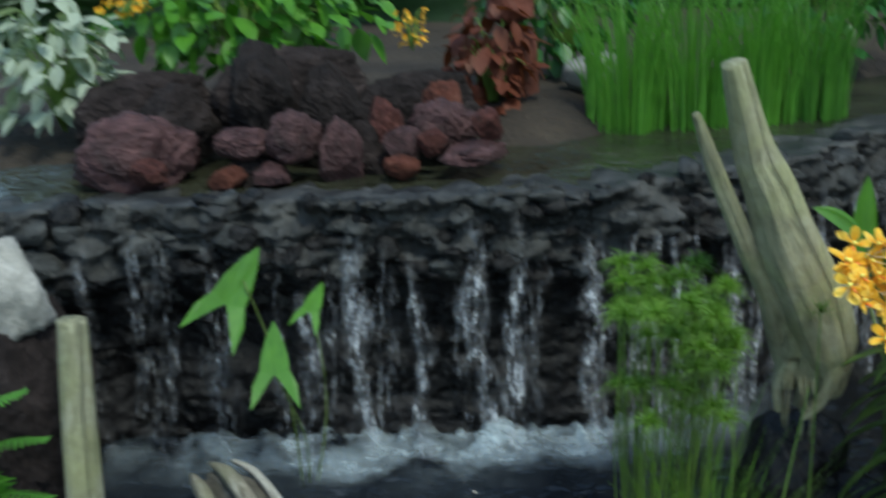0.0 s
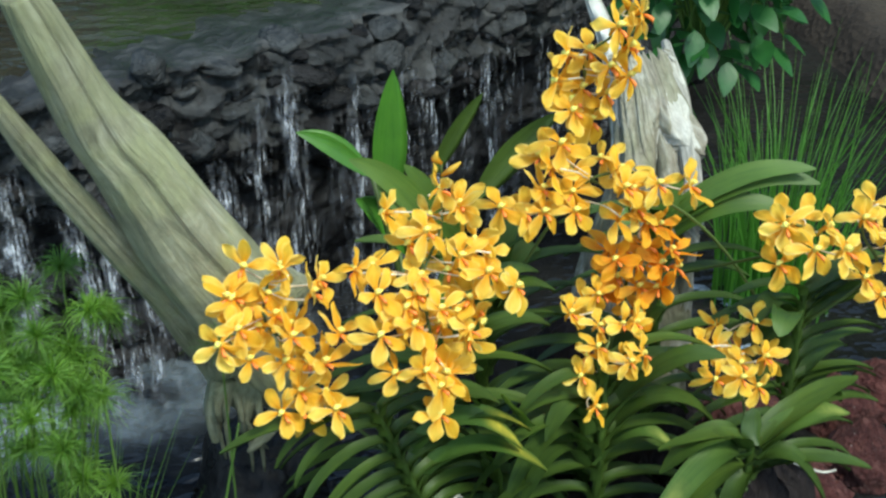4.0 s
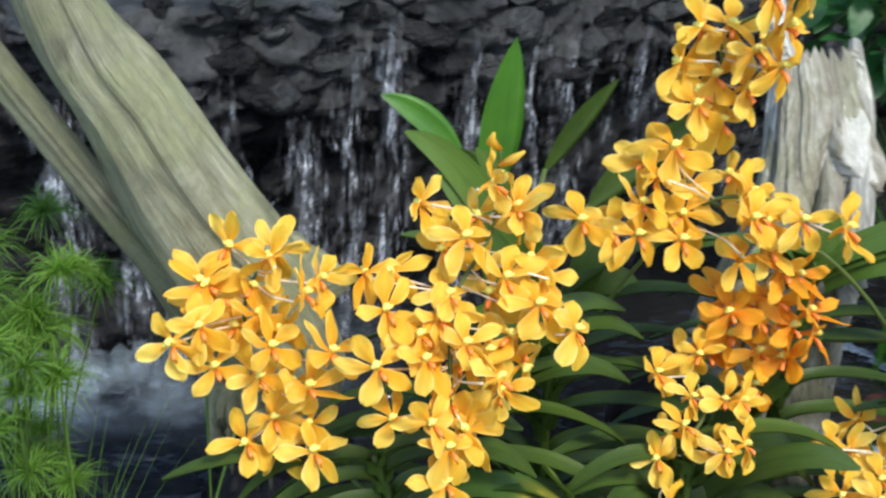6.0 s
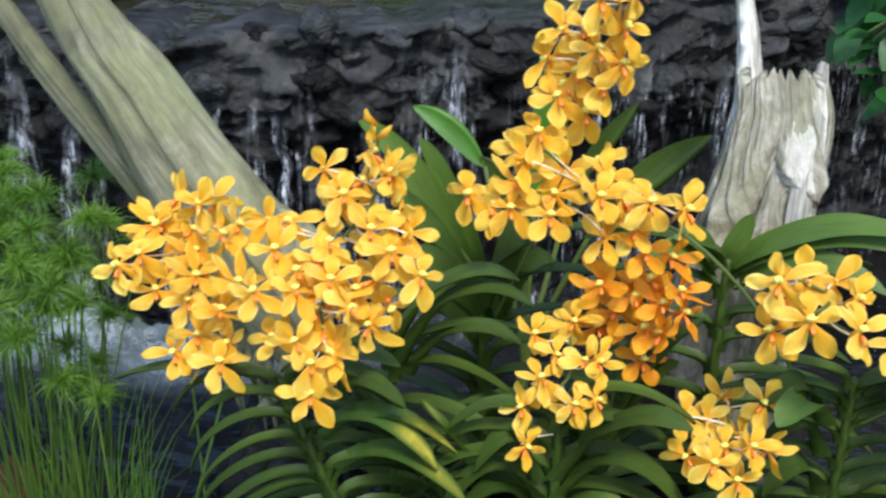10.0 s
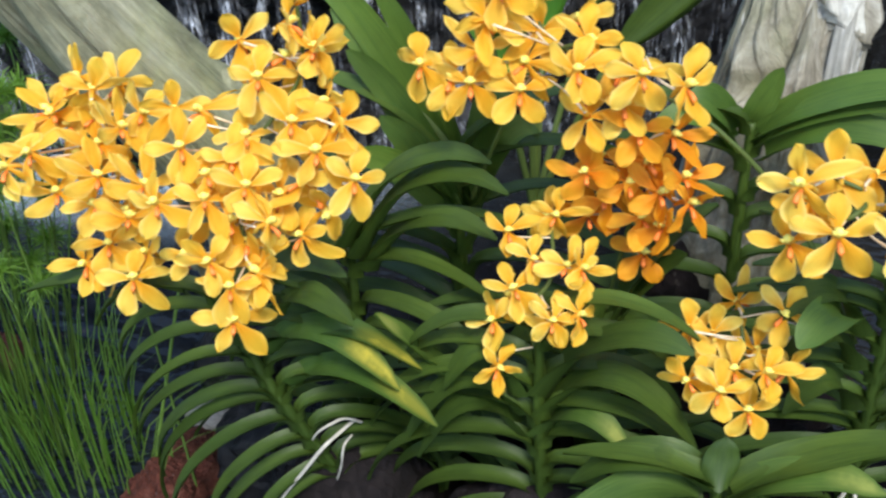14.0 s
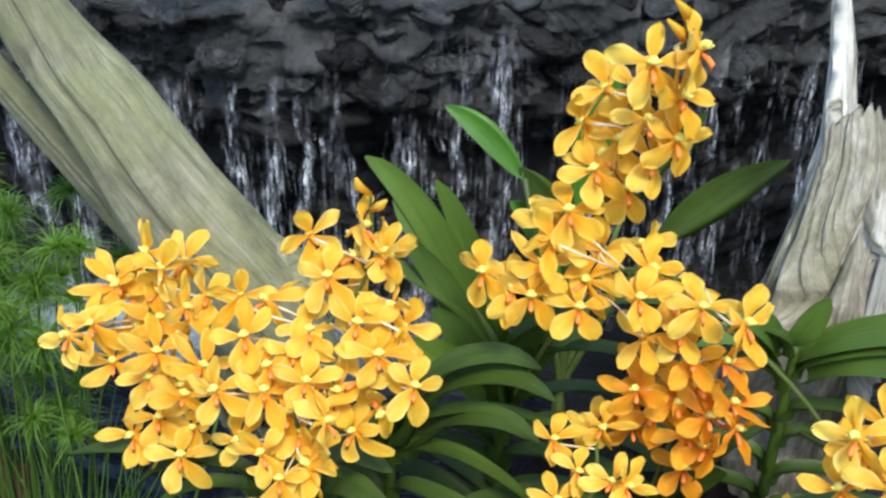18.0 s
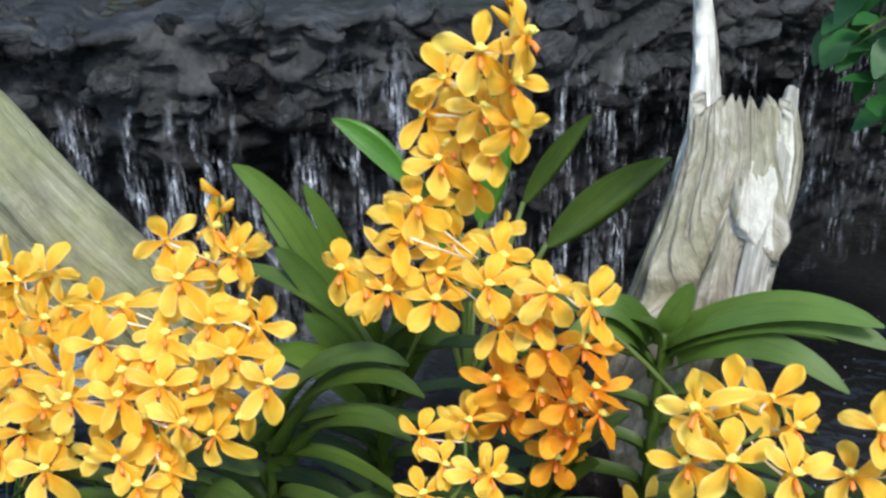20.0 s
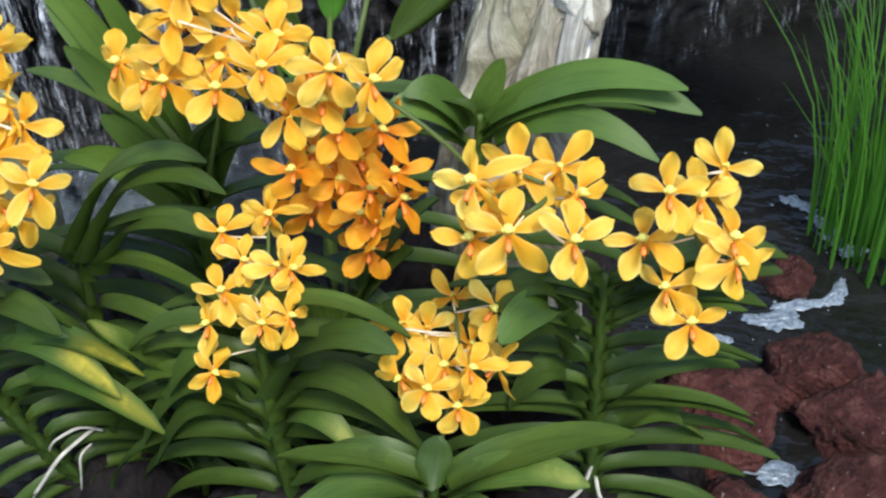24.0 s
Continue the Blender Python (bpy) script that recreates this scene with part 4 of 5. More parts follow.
p_seven = vanda("orchid_plant", (0.292, 0.965, 0.14), (0.294, 0.955, 0.29), 16, 0.15, 0.019, 0.3, 7, "vanda orchid in the middle of the clump", (0.4, 0.8), (1.3, 1.7), 0.3, LEAVES_SEVEN)
p_eight = vanda("orchid_plant", (0.125, 0.93, 0.10), (0.125, 0.935, 0.345), 20, 0.165, 0.0185, WEST - 0.1, 8, "vanda orchid behind the foremost plant", (0.35, 0.8), (1.4, 2.0), 0.25, LEAVES_EIGHT)


# flowers: five spread segments, a small red lip, a column
def flower_mesh(name, seed, mat):
    rng = random.Random(seed)
    s = Soup()
    sweep, fall = rng.uniform(-0.60, 0.40), rng.uniform(-4, 24)
    for a, ln, wd in ((90, 0.0224, 0.0130), (22, 0.0228, 0.0110), (158, 0.0228, 0.0110), (-46 - fall, 0.0228, 0.0142), (-134 + fall, 0.0228, 0.0142)):
        t = radians(a + rng.uniform(-15, 15))
        out, side = Vector((math.cos(t), 0, math.sin(t))), Vector((-math.sin(t), 0, math.cos(t)))
        cup, curl, roll = sweep + rng.uniform(-0.38, 0.42), rng.uniform(-1.5, 1.1), rng.uniform(-1.15, 1.15)
        ln, ph, bend = ln * rng.uniform(0.88, 1.10), rng.uniform(0, 6), rng.uniform(-0.20, 0.20)
        n, rows, uvs = 14, [], []
        for i in range(n + 1):
            u = i / n
            if u < 0.66:
                k = u / 0.66
                w = 0.5 * wd * (0.20 + 0.80 * (k * k * (3 - 2 * k)) ** 0.85)
            else:
                w = 0.5 * wd * max(0.0, 1 - ((u - 0.66) / 0.342) ** 2.0) ** 0.58
            w *= 1 + 0.05 * math.sin(11 * u + ph)
            y = -0.004 - ln * (cup * u + curl * (u * u) * 0.35)
            row = []
            for j in range(9):
                b = (j - 4) / 4
                wave = 0.0022 * math.sin(8 * u + b * 3 + ph) * abs(b) * u
                row.append(out * (0.0015 + ln * u) + side * (b * w / math.sqrt(1 + (roll * u) ** 2) + bend * ln * u * u) + Vector((0, y + (0.55 * b * b - 0.2 - 0.28 * max(0.0, 1 - 5 * abs(b))) * w * (0.9 - 1.3 * u) + roll * u * b * w / math.sqrt(1 + (roll * u) ** 2) + wave, 0)))
            rows.append(row)
            uvs.append([((j / 8), u) for j in range(9)])
        s.grid(rows, 0, uvs)
    lip = [Vector((0, -0.0050, -0.0030)), Vector((0, -0.0085, -0.0058)), Vector((0, -0.0105, -0.0088)), Vector((0, -0.0100, -0.0120))]
    s.tube(lip, [0.0010, 0.0015, 0.0018, 0.0008], 8, 1)
    for k in (-1, 1):
        s.tube([Vector((0, -0.006, 0)), Vector((0.0026 * k, -0.0085, 0.0006)), Vector((0.0034 * k, -0.0100, 0.0014))], [0.0011, 0.0011, 0.0005], 6, 2)
    s.tube([Vector((0, -0.002, 0.0)), Vector((0, -0.0070, 0.0016)), Vector((0, -0.0098, 0.0012))], [0.0019, 0.0028, 0.0020], 8, 2)
    s.tube([Vector((0, -0.003, 0.0)), Vector((0, 0.004, -0.0012)), Vector((0, 0.009, -0.005))], [0.0026, 0.0018, 0.0010], 6, 0)
    return s.mesh(name, [mat, lip_red, column_yellow])


YELLOW = [flower_mesh("yellow_flower", i, petal_yellow) for i in range(30)]
ORANGE = [flower_mesh("orange_flower", i + 20, petal_orange) for i in range(12)]
# each flower: its place and how it is turned

SPIKE_A_FRONT = [
    (0.026, 0.822, 0.387, -50, 6, 30), (-0.015, 0.833, 0.385, -31, -28, 18), (0.019, 0.841, 0.420, -60, 19, 31), (-0.011, 0.851, 0.420, -44, -8, 38),
    (-0.038, 0.853, 0.424, -44, -8, 28), (-0.044, 0.848, 0.458, -42, -13, 29), (-0.057, 0.841, 0.451, -28, -38, -1), (-0.016, 0.877, 0.448, -46, 6, 31),
    (-0.039, 0.885, 0.453, -59, -9, 36), (0.014, 0.863, 0.474, -49, 22, 38), (-0.004, 0.871, 0.493, 3, -14, -155), (-0.046, 0.882, 0.464, -64, -23, 40),
    (0.021, 0.878, 0.477, -51, 41, 33), (-0.004, 0.854, 0.441, -48, 6, 31), (0.034, 0.848, 0.443, -65, 19, 14), (-0.001, 0.842, 0.397, -34, 3, 27),
]
SPIKE_A_INNER = [
    (-0.002, 0.861, 0.409, -43, -5, 49),
]
SPIKE_B_FRONT = [
    (0.107, 0.802, 0.387, -48, 3, 26), (0.107, 0.805, 0.411, -58, 3, 26), (0.074, 0.819, 0.421, -38, -23, 26), (0.100, 0.830, 0.441, -49, 10, 27),
    (0.131, 0.818, 0.455, -24, 39, 74), (0.096, 0.853, 0.470, -43, 15, 26), (0.065, 0.851, 0.476, -42, -10, 25), (0.054, 0.869, 0.489, 16, -7, -147),
    (0.064, 0.818, 0.458, -53, -19, 31), (0.134, 0.864, 0.494, -42, 17, 28), (0.110, 0.879, 0.511, -51, 2, 24), (0.085, 0.909, 0.518, 20, 21, -135),
    (0.122, 0.897, 0.540, -22, 31, 91), (0.137, 0.893, 0.524, -24, 35, 88), (0.155, 0.851, 0.485, -49, 0, 22), (0.161, 0.871, 0.494, 23, -7, -175),
]
SPIKE_B_INNER = [
    (0.177, 0.847, 0.472, -45, 13, 23), (0.149, 0.859, 0.440, -179, 25, -140), (0.128, 0.848, 0.453, -45, 8, 17), (0.113, 0.835, 0.464, -60, 15, 26),
    (0.091, 0.824, 0.458, -63, -3, 27), (0.096, 0.807, 0.429, -44, -19, 32), (0.116, 0.824, 0.415, 141, -28, 19), (0.102, 0.865, 0.478, -59, 6, 30),
    (0.086, 0.839, 0.466, -55, -3, 35), (0.107, 0.835, 0.423, -50, 20, 14),
]
SPIKE_C = [
    (0.278, 0.940, 0.653, -27, 0, 16), (0.298, 0.949, 0.661, -21, 21, 58), (0.252, 0.967, 0.622, 12, 33, -139), (0.242, 0.962, 0.602, 25, 48, -121),
    (0.277, 0.950, 0.615, -27, 2, 21), (0.294, 0.951, 0.606, -24, 17, 32), (0.269, 0.963, 0.562, -31, 0, 16), (0.251, 0.955, 0.575, -41, -23, 14),
    (0.280, 0.962, 0.587, -26, 13, 21), (0.261, 0.966, 0.590, -37, -2, 11), (0.292, 0.952, 0.630, -44, 42, 16), (0.266, 0.973, 0.622, -36, 17, 4),
    (0.253, 0.969, 0.578, -43, -26, 32),
]
SPIKE_C2 = [
    (0.234, 0.939, 0.531, 19, 15, -149), (0.258, 0.962, 0.515, 25, -3, -177), (0.239, 0.946, 0.548, -53, -8, 22), (0.188, 0.945, 0.493, -32, -10, 9),
    (0.222, 0.932, 0.492, -33, -1, 15), (0.252, 0.937, 0.488, -37, 8, 19), (0.289, 0.920, 0.515, -39, 8, 19), (0.291, 0.941, 0.522, -50, 12, 17),
    (0.324, 0.932, 0.510, -39, 11, 24), (0.349, 0.923, 0.511, -32, 24, 38), (0.294, 0.933, 0.478, 136, -19, 24), (0.208, 0.939, 0.489, -40, 11, 6),
    (0.313, 0.946, 0.480, -41, 2, 18), (0.225, 0.946, 0.506, -51, 12, -2), (0.302, 0.950, 0.502, -44, -2, 31),
]
SPIKE_O = [
    (0.296, 0.963, 0.429, -41, 3, 13), (0.317, 0.947, 0.423, -40, 13, 19), (0.338, 0.939, 0.424, -43, 19, 19), (0.355, 0.944, 0.417, -24, 33, 47),
    (0.291, 0.957, 0.386, -33, -9, 15), (0.329, 0.958, 0.359, -40, 4, 16), (0.323, 0.941, 0.466, -45, 9, 22), (0.340, 0.961, 0.454, -27, 36, 34),
    (0.295, 0.936, 0.435, -39, -22, 11), (0.303, 0.955, 0.403, -45, 17, 7), (0.350, 0.947, 0.431, -51, 31, 20), (0.327, 0.953, 0.434, -52, 2, 30),
    (0.326, 0.955, 0.390, -44, -6, 35),
]
SPIKE_F = [
    (0.247, 0.915, 0.395, -45, 2, 21), (0.268, 0.896, 0.392, -44, 14, 20), (0.269, 0.936, 0.394, 27, -6, -162), (0.299, 0.891, 0.395, -37, 43, 39),
    (0.262, 0.875, 0.383, -56, -11, 29), (0.250, 0.875, 0.356, -36, -27, -7), (0.289, 0.865, 0.372, -47, 11, 16), (0.302, 0.872, 0.373, -42, 37, 43),
    (0.256, 0.854, 0.336, -26, 38, 15),
]
SPIKE_D = [
    (0.438, 0.900, 0.481, 31, 1, -170), (0.422, 0.872, 0.492, -29, -32, -27), (0.440, 0.855, 0.474, -45, 0, 11), (0.419, 0.870, 0.454, -41, -25, 3),
    (0.471, 0.861, 0.468, -40, 18, 18), (0.468, 0.889, 0.476, -46, 35, 23), (0.456, 0.908, 0.477, 23, -11, 164), (0.426, 0.884, 0.473, -51, -17, 14),
]
SPIKE_E = [
    (0.517, 0.909, 0.469, -46, -5, 4), (0.507, 0.905, 0.437, -46, -17, 6), (0.522, 0.895, 0.415, -42, -13, 4), (0.552, 0.905, 0.446, -47, 14, 5),
    (0.544, 0.935, 0.470, 29, -3, 170), (0.555, 0.899, 0.436, -31, 27, 17), (0.534, 0.923, 0.457, -49, -3, 8), (0.537, 0.888, 0.397, -44, -2, 8),
]
SPIKE_G = [
    (0.370, 0.889, 0.362, 38, 3, -150), (0.384, 0.890, 0.360, 40, 2, -171), (0.395, 0.915, 0.365, 39, 57, -139), (0.373, 0.866, 0.342, -43, -33, 22),
    (0.399, 0.872, 0.349, -53, 3, 14), (0.415, 0.863, 0.361, -49, 27, 17), (0.410, 0.856, 0.335, -44, 1, 12), (0.410, 0.892, 0.349, 34, -9, 172),
    (0.393, 0.855, 0.348, -37, 6, 3),
]
SPIKE_A_SIDE = [
    (-0.036, 0.904, 0.481, -43, 14, -17), (-0.019, 0.888, 0.462, -46, 25, -11), (0.010, 0.859, 0.411, -52, -10, 7), (-0.027, 0.874, 0.442, -30, 1, -15),
    (-0.048, 0.882, 0.466, -49, 5, -31),
]
SPIKE_B_SIDE = [
    (0.070, 0.877, 0.485, -46, -22, -19), (0.099, 0.891, 0.497, -25, -23, -5), (0.102, 0.858, 0.468, -27, -8, 1), (0.144, 0.854, 0.460, -46, -5, -41),
    (0.142, 0.898, 0.525, -43, -3, 5), (0.154, 0.881, 0.501, -24, -22, -20), (0.121, 0.822, 0.412, -42, -21, -36),
]
SPIKE_C2_SIDE = [
    (0.229, 0.965, 0.529, -38, -9, -32), (0.256, 0.949, 0.501, -29, -1, -37), (0.287, 0.962, 0.524, -46, -32, -30), (0.312, 0.946, 0.499, -45, -22, 0),
]
SPIKE_O_SIDE = [
    (0.330, 0.960, 0.429, -30, 0, -18), (0.346, 0.945, 0.396, -19, -31, -44),
]
SPIKE_F_SIDE = [
    (0.278, 0.928, 0.406, -28, 12, -13), (0.292, 0.896, 0.390, -51, -3, -4), (0.259, 0.886, 0.368, -37, 0, -39), (0.290, 0.875, 0.361, -40, -7, -52),
]
SPIKE_G_SIDE = [
    (0.425, 0.905, 0.373, -25, 16, -28), (0.432, 0.879, 0.350, -27, -16, -52),
]
SPIKE_A_REAR = [
    (0.001, 0.879, 0.436, -54, -21, -15), (0.023, 0.849, 0.389, -29, -12, -10), (-0.006, 0.905, 0.480, -26, 11, -8), (0.006, 0.845, 0.375, -40, -6, -22),
]
SPIKE_B_REAR = [
    (0.132, 0.877, 0.478, -19, -21, -33), (0.117, 0.846, 0.445, -48, -14, -26), (0.081, 0.847, 0.454, -27, 7, -47), (0.119, 0.905, 0.513, -36, 10, -38),
    (0.141, 0.846, 0.427, -30, -25, -15),
]


def spike(plant, stalk, flowers, kinds, seed, size=1.0, buds=0, label="spray of yellow flowers"):
    """A flower stalk with its flowers on pale pedicels."""
    rng = random.Random(seed)
    line = spline(stalk, 40)
    s = Soup()
    s.tube(line, [0.0017, 0.0015, 0.0011], 7)
    poses = []
    for x, y, z, rx, ry, rz in flowers:
        c = Vector((x, y, z))
        m = pose(x, y, z, rx + rng.uniform(-6, 6), ry + rng.uniform(-6, 6), rz + rng.uniform(-6, 6))
        poses.append(m)
        q = min(line, key=lambda v: (v - c).length + 0.35 * abs(v.z - c.z + 0.008))
        back = m @ Vector((0, 0.006, -0.001))
        way = back + (m.to_3x3() @ Vector((0, 0.010, -0.002)))
        s.tube(spline([q, q.lerp(way, 0.6) + Vector((0, 0, 0.002)), back], 10), [0.0006, 0.0007, 0.0010], 5, 1)
    for k in range(buds):
        q = line[-1 - k * 2]
        s.tube([q, q + Vector((rng.uniform(-1, 1), -0.5, 0.8)) * 0.008, q + Vector((rng.uniform(-1, 1), -0.6, 1)) * 0.014], [0.0015, 0.0032, 0.001], 6, 2)
    stalk_ob = part("flower_spike", s.mesh("flower_spike", [stalk_green, pedicel_white, petal_yellow]), plant, label)
    for m in poses:
        ob = new("flower", rng.choice(kinds))
        ob.parent = stalk_ob
        k = size * rng.uniform(0.92, 1.06)
        ob.matrix_basis = m @ Matrix.Diagonal((k, k, k, 1))
    return stalk_ob


spike(p_one, [(0.085, 0.848, 0.30), (0.007, 0.856, 0.393), (-0.010, 0.869, 0.427), (-0.023, 0.876, 0.449), (-0.017, 0.892, 0.472)], SPIKE_A_FRONT + SPIKE_A_INNER + SPIKE_A_SIDE + SPIKE_A_REAR, YELLOW, 31, 0.94)
spike(p_eight, [(0.122, 0.92, 0.27), (0.109, 0.835, 0.416), (0.106, 0.847, 0.454), (0.106, 0.872, 0.474), (0.127, 0.899, 0.507), (0.128, 0.905, 0.560)], SPIKE_B_FRONT + SPIKE_B_INNER + SPIKE_B_SIDE + SPIKE_B_REAR, YELLOW, 32, 0.94, 2)
spike(p_three, [(0.470, 0.935, 0.33), (0.42, 0.955, 0.41), (0.36, 0.957, 0.470), (0.30, 0.958, 0.495), (0.258, 0.966, 0.515), (0.256, 0.974, 0.555), (0.266, 0.972, 0.595), (0.265, 0.975, 0.616), (0.289, 0.959, 0.644), (0.292, 0.952, 0.675)], SPIKE_C, YELLOW, 33, 1.02, 2)
spike(p_five, [(0.20, 0.99, 0.36), (0.24, 0.965, 0.46), (0.275, 0.955, 0.51), (0.325, 0.945, 0.515)], SPIKE_C2 + SPIKE_C2_SIDE, YELLOW, 34, 0.96)
spike(p_seven, [(0.305, 0.96, 0.30), (0.319, 0.966, 0.383), (0.327, 0.963, 0.420), (0.327, 0.960, 0.440)], SPIKE_O + SPIKE_O_SIDE, ORANGE, 35, 0.96, 0, "spray of deep orange flowers")
spike(p_two, [(0.280, 0.887, 0.30), (0.269, 0.883, 0.355), (0.281, 0.897, 0.380), (0.273, 0.929, 0.394)], SPIKE_F + SPIKE_F_SIDE, YELLOW, 36, 0.78)
spike(p_six, [(0.40, 1.02, 0.36), (0.439, 0.884, 0.461), (0.455, 0.896, 0.472), (0.430, 0.898, 0.482)], SPIKE_D, YELLOW, 37, 0.99)
spike(p_three, [(0.484, 0.93, 0.34), (0.538, 0.906, 0.412), (0.531, 0.923, 0.443), (0.530, 0.934, 0.465)], SPIKE_E, YELLOW, 38, 0.98)
spike(p_four, [(0.398, 0.83, 0.29), (0.404, 0.881, 0.341), (0.398, 0.906, 0.362)], SPIKE_G + SPIKE_G_SIDE, YELLOW, 39, 0.83, 0, "spray of pale yellow flowers seen from behind")


# ---------------------------------------------------------------- broad-leaved plant by the weir
def broad_leaf(s, base, tip, width, sag, face, n=12, point=1.0):
    base, tip, face = Vector(base), Vector(tip), Vector(face).normalized()
    rows, uvs = [], []
    for i in range(n + 1):
        u = i / n
        p = base.lerp(tip, u) + Vector((0, 0, -sag * 4 * u * (u - 1) if sag < 0 else sag * 4 * u * (1 - u)))
        side = (tip - base).cross(face).normalized()
        w = 0.5 * width * (math.sin(math.pi * min(1, u ** 0.85)) ** 0.75 if 0 < u < 1 else 0.02)
        rows.append([p + side * (b * w) + face * (-0.25 * w * (1 - abs(b))) for b in (-1, -0.5, 0, 0.5, 1)] + [p + side * (b * w) + face * (-0.25 * w * (1 - abs(b)) - 0.0012) for b in (0.5, 0, -0.5)] + [p - side * w])
        uvs.append([(0.1 * j, u) for j in range(9)])
    s.grid(rows, 0, uvs)


plant = thing("broad_leaved_plant", (0.17, 1.30, 0.02), "green plant with long upright pointed leaves before the weir", "plant")
for base, tip, w, sag, label in [((0.152, 1.40, 0.265), (0.167, 1.434, 0.440), 0.046, 0.0, "bright upright leaf"), ((0.118, 1.285, 0.365), (0.033, 1.292, 0.426), 0.026, 0.012, ""), ((0.160, 1.30, 0.31), (0.112, 1.285, 0.378), 0.026, 0.006, "dark leaf"),
                                 ((0.205, 1.37, 0.315), (0.271, 1.375, 0.425), 0.022, 0.006, "dark leaf"), ((0.245, 1.30, 0.312), (0.354, 1.324, 0.414), 0.036, 0.008, "torn dark leaf"), ((0.17, 1.30, 0.24), (0.10, 1.30, 0.33), 0.036, 0.02, "")]:
    s = Soup()
    broad_leaf(s, base, tip, w, sag, (0.1, -1, 0.35))
    part("leaf", s.mesh("broad_leaf", [bright_leaf if "bright" in label or not label else orchid_leaf]), plant, label)
for b in ((0.153, 1.40, 0.275), (0.118, 1.285, 0.367), (0.161, 1.30, 0.315), (0.206, 1.37, 0.32), (0.246, 1.30, 0.317), (0.17, 1.30, 0.25)):
    s = Soup()
    s.tube(spline([(0.17, 1.28, 0.0), (0.17, 1.285, 0.12), b], 8), [0.005, 0.003], 6)
    part("stem", s.mesh("plant_stem", [stalk_green]), plant)

# arrow-leaved water plant
arrow = thing("arrowhead_plant", (-0.80, 1.24, 0.0), "water plant with arrow-shaped bright green leaves in the pond", "plant")


def arrow_leaf(centre, size, roll, tilt):
    s = Soup()
    m = pose(*centre, tilt, roll, 10)
    for outline in ([(0, 1.45), (0.20, 1.05), (0.36, 0.50), (0.40, 0.12), (0.20, -0.05), (0, 0.0)], [(0, 1.45), (0, 0.0), (-0.20, -0.05), (-0.40, 0.12), (-0.36, 0.50), (-0.20, 1.05)], [(0, 0.0), (0.20, -0.05), (0.40, 0.12), (0.60, -0.30), (0.66, -0.95), (0.36, -0.50), (0.12, -0.14)], [(0, 0), (-0.12, -0.14), (-0.36, -0.50), (-0.66, -0.95), (-0.60, -0.30), (-0.40, 0.12), (-0.20, -0.05)]):
        k = len(s.v)
        for x, z in outline:
            s.v.append(m @ Vector((x * size, -0.12 * size * abs(x) - 0.10 * size * z * z, z * size)))
            s.uv.append((x + 0.5, abs(z)))
        s.f.append(tuple(range(k, k + len(outline))))
        s.s.append(0)
    me = s.mesh("arrow_leaf", [bright_leaf], False)
    ob = part("leaf", me, arrow)
    mod = ob.modifiers.new("thickness", "SOLIDIFY")
    mod.thickness = 0.0012


arrow_leaf((-0.885, 1.2, 0.335), 0.070, 36, -22)
arrow_leaf((-0.82, 1.2, 0.215), 0.058, 4, -24)
arrow_leaf((-0.765, 1.25, 0.30), 0.036, 30, -20)
for top, foot in (((-0.855, 1.205, 0.37), (-0.80, 1.25, -0.02)), ((-0.82, 1.205, 0.21), (-0.79, 1.245, -0.02)), ((-0.76, 1.255, 0.295), (-0.78, 1.25, -0.02))):
    s = Soup()
    s.tube(spline([foot, (Vector(foot) + Vector(top)) * 0.5 + Vector((0.02, 0, 0)), top], 10), [0.0019, 0.0013], 6)
    part("stem", s.mesh("arrow_stem", [stalk_green]), arrow)


# ---------------------------------------------------------------- papyrus and grasses
def papyrus(place, stems, height, radius, seed, label):
    rng = random.Random(seed)
    clump = thing("papyrus_clump", place, label, "papyrus", "papyrus")
    base = Vector(place)
    for i in range(stems):
        a, r = rng.uniform(0, 2 * math.pi), radius * math.sqrt(rng.random())
        foot = base + Vector((math.cos(a) * r * 0.75 - 0.028, math.sin(a) * r * 0.7 - 0.02, -0.04))
        h = height * (0.45 + 0.65 * rng.random() ** 0.45)
        top = base + Vector((math.cos(a) * r * 1.2 + rng.uniform(-0.01, 0.01), math.sin(a) * r * 1.3, h)) + Vector((rng.gauss(0, 0.012), rng.gauss(0, 0.01), 0))
        s = Soup()
        s.tube(spline([foot, (foot + top) * 0.5 + Vector((rng.gauss(0, 0.011), 0, 0)), top], 8), [0.0012, 0.0008], 5)
        k = part("stalk", s.mesh("papyrus_stalk", [reed_green]), clump)
        s = Soup()
        for j in range(165):
            b, e = rng.uniform(0, 2 * math.pi), math.asin(rng.uniform(-0.30, 1.0))
            d = Vector((math.cos(b) * math.cos(e), math.sin(b) * math.cos(e), math.sin(e)))
            ln = rng.uniform(0.014, 0.036)
            side = d.cross(Vector((rng.uniform(-1, 1), rng.uniform(-1, 1), 0.3))).normalized() * 0.00042
            p0, p1, p2 = top, top + d * ln * 0.6, top + d * ln + Vector((rng.uniform(-0.2, 0.2), rng.uniform(-0.2, 0.2), -0.35)) * ln
            s.grid([[p0 - side, p0 + side], [p1 - side, p1 + side], [p2 - side * 0.3, p2 + side * 0.3]])
        tagged(part("umbel", s.mesh("papyrus_umbel", [papyrus_green]), k), kind="stuff")
    return clump


papyrus((-0.235, 0.96, 0.0), 54, 0.395, 0.068, 5, "clump of dwarf papyrus with feathery green heads in the pond")


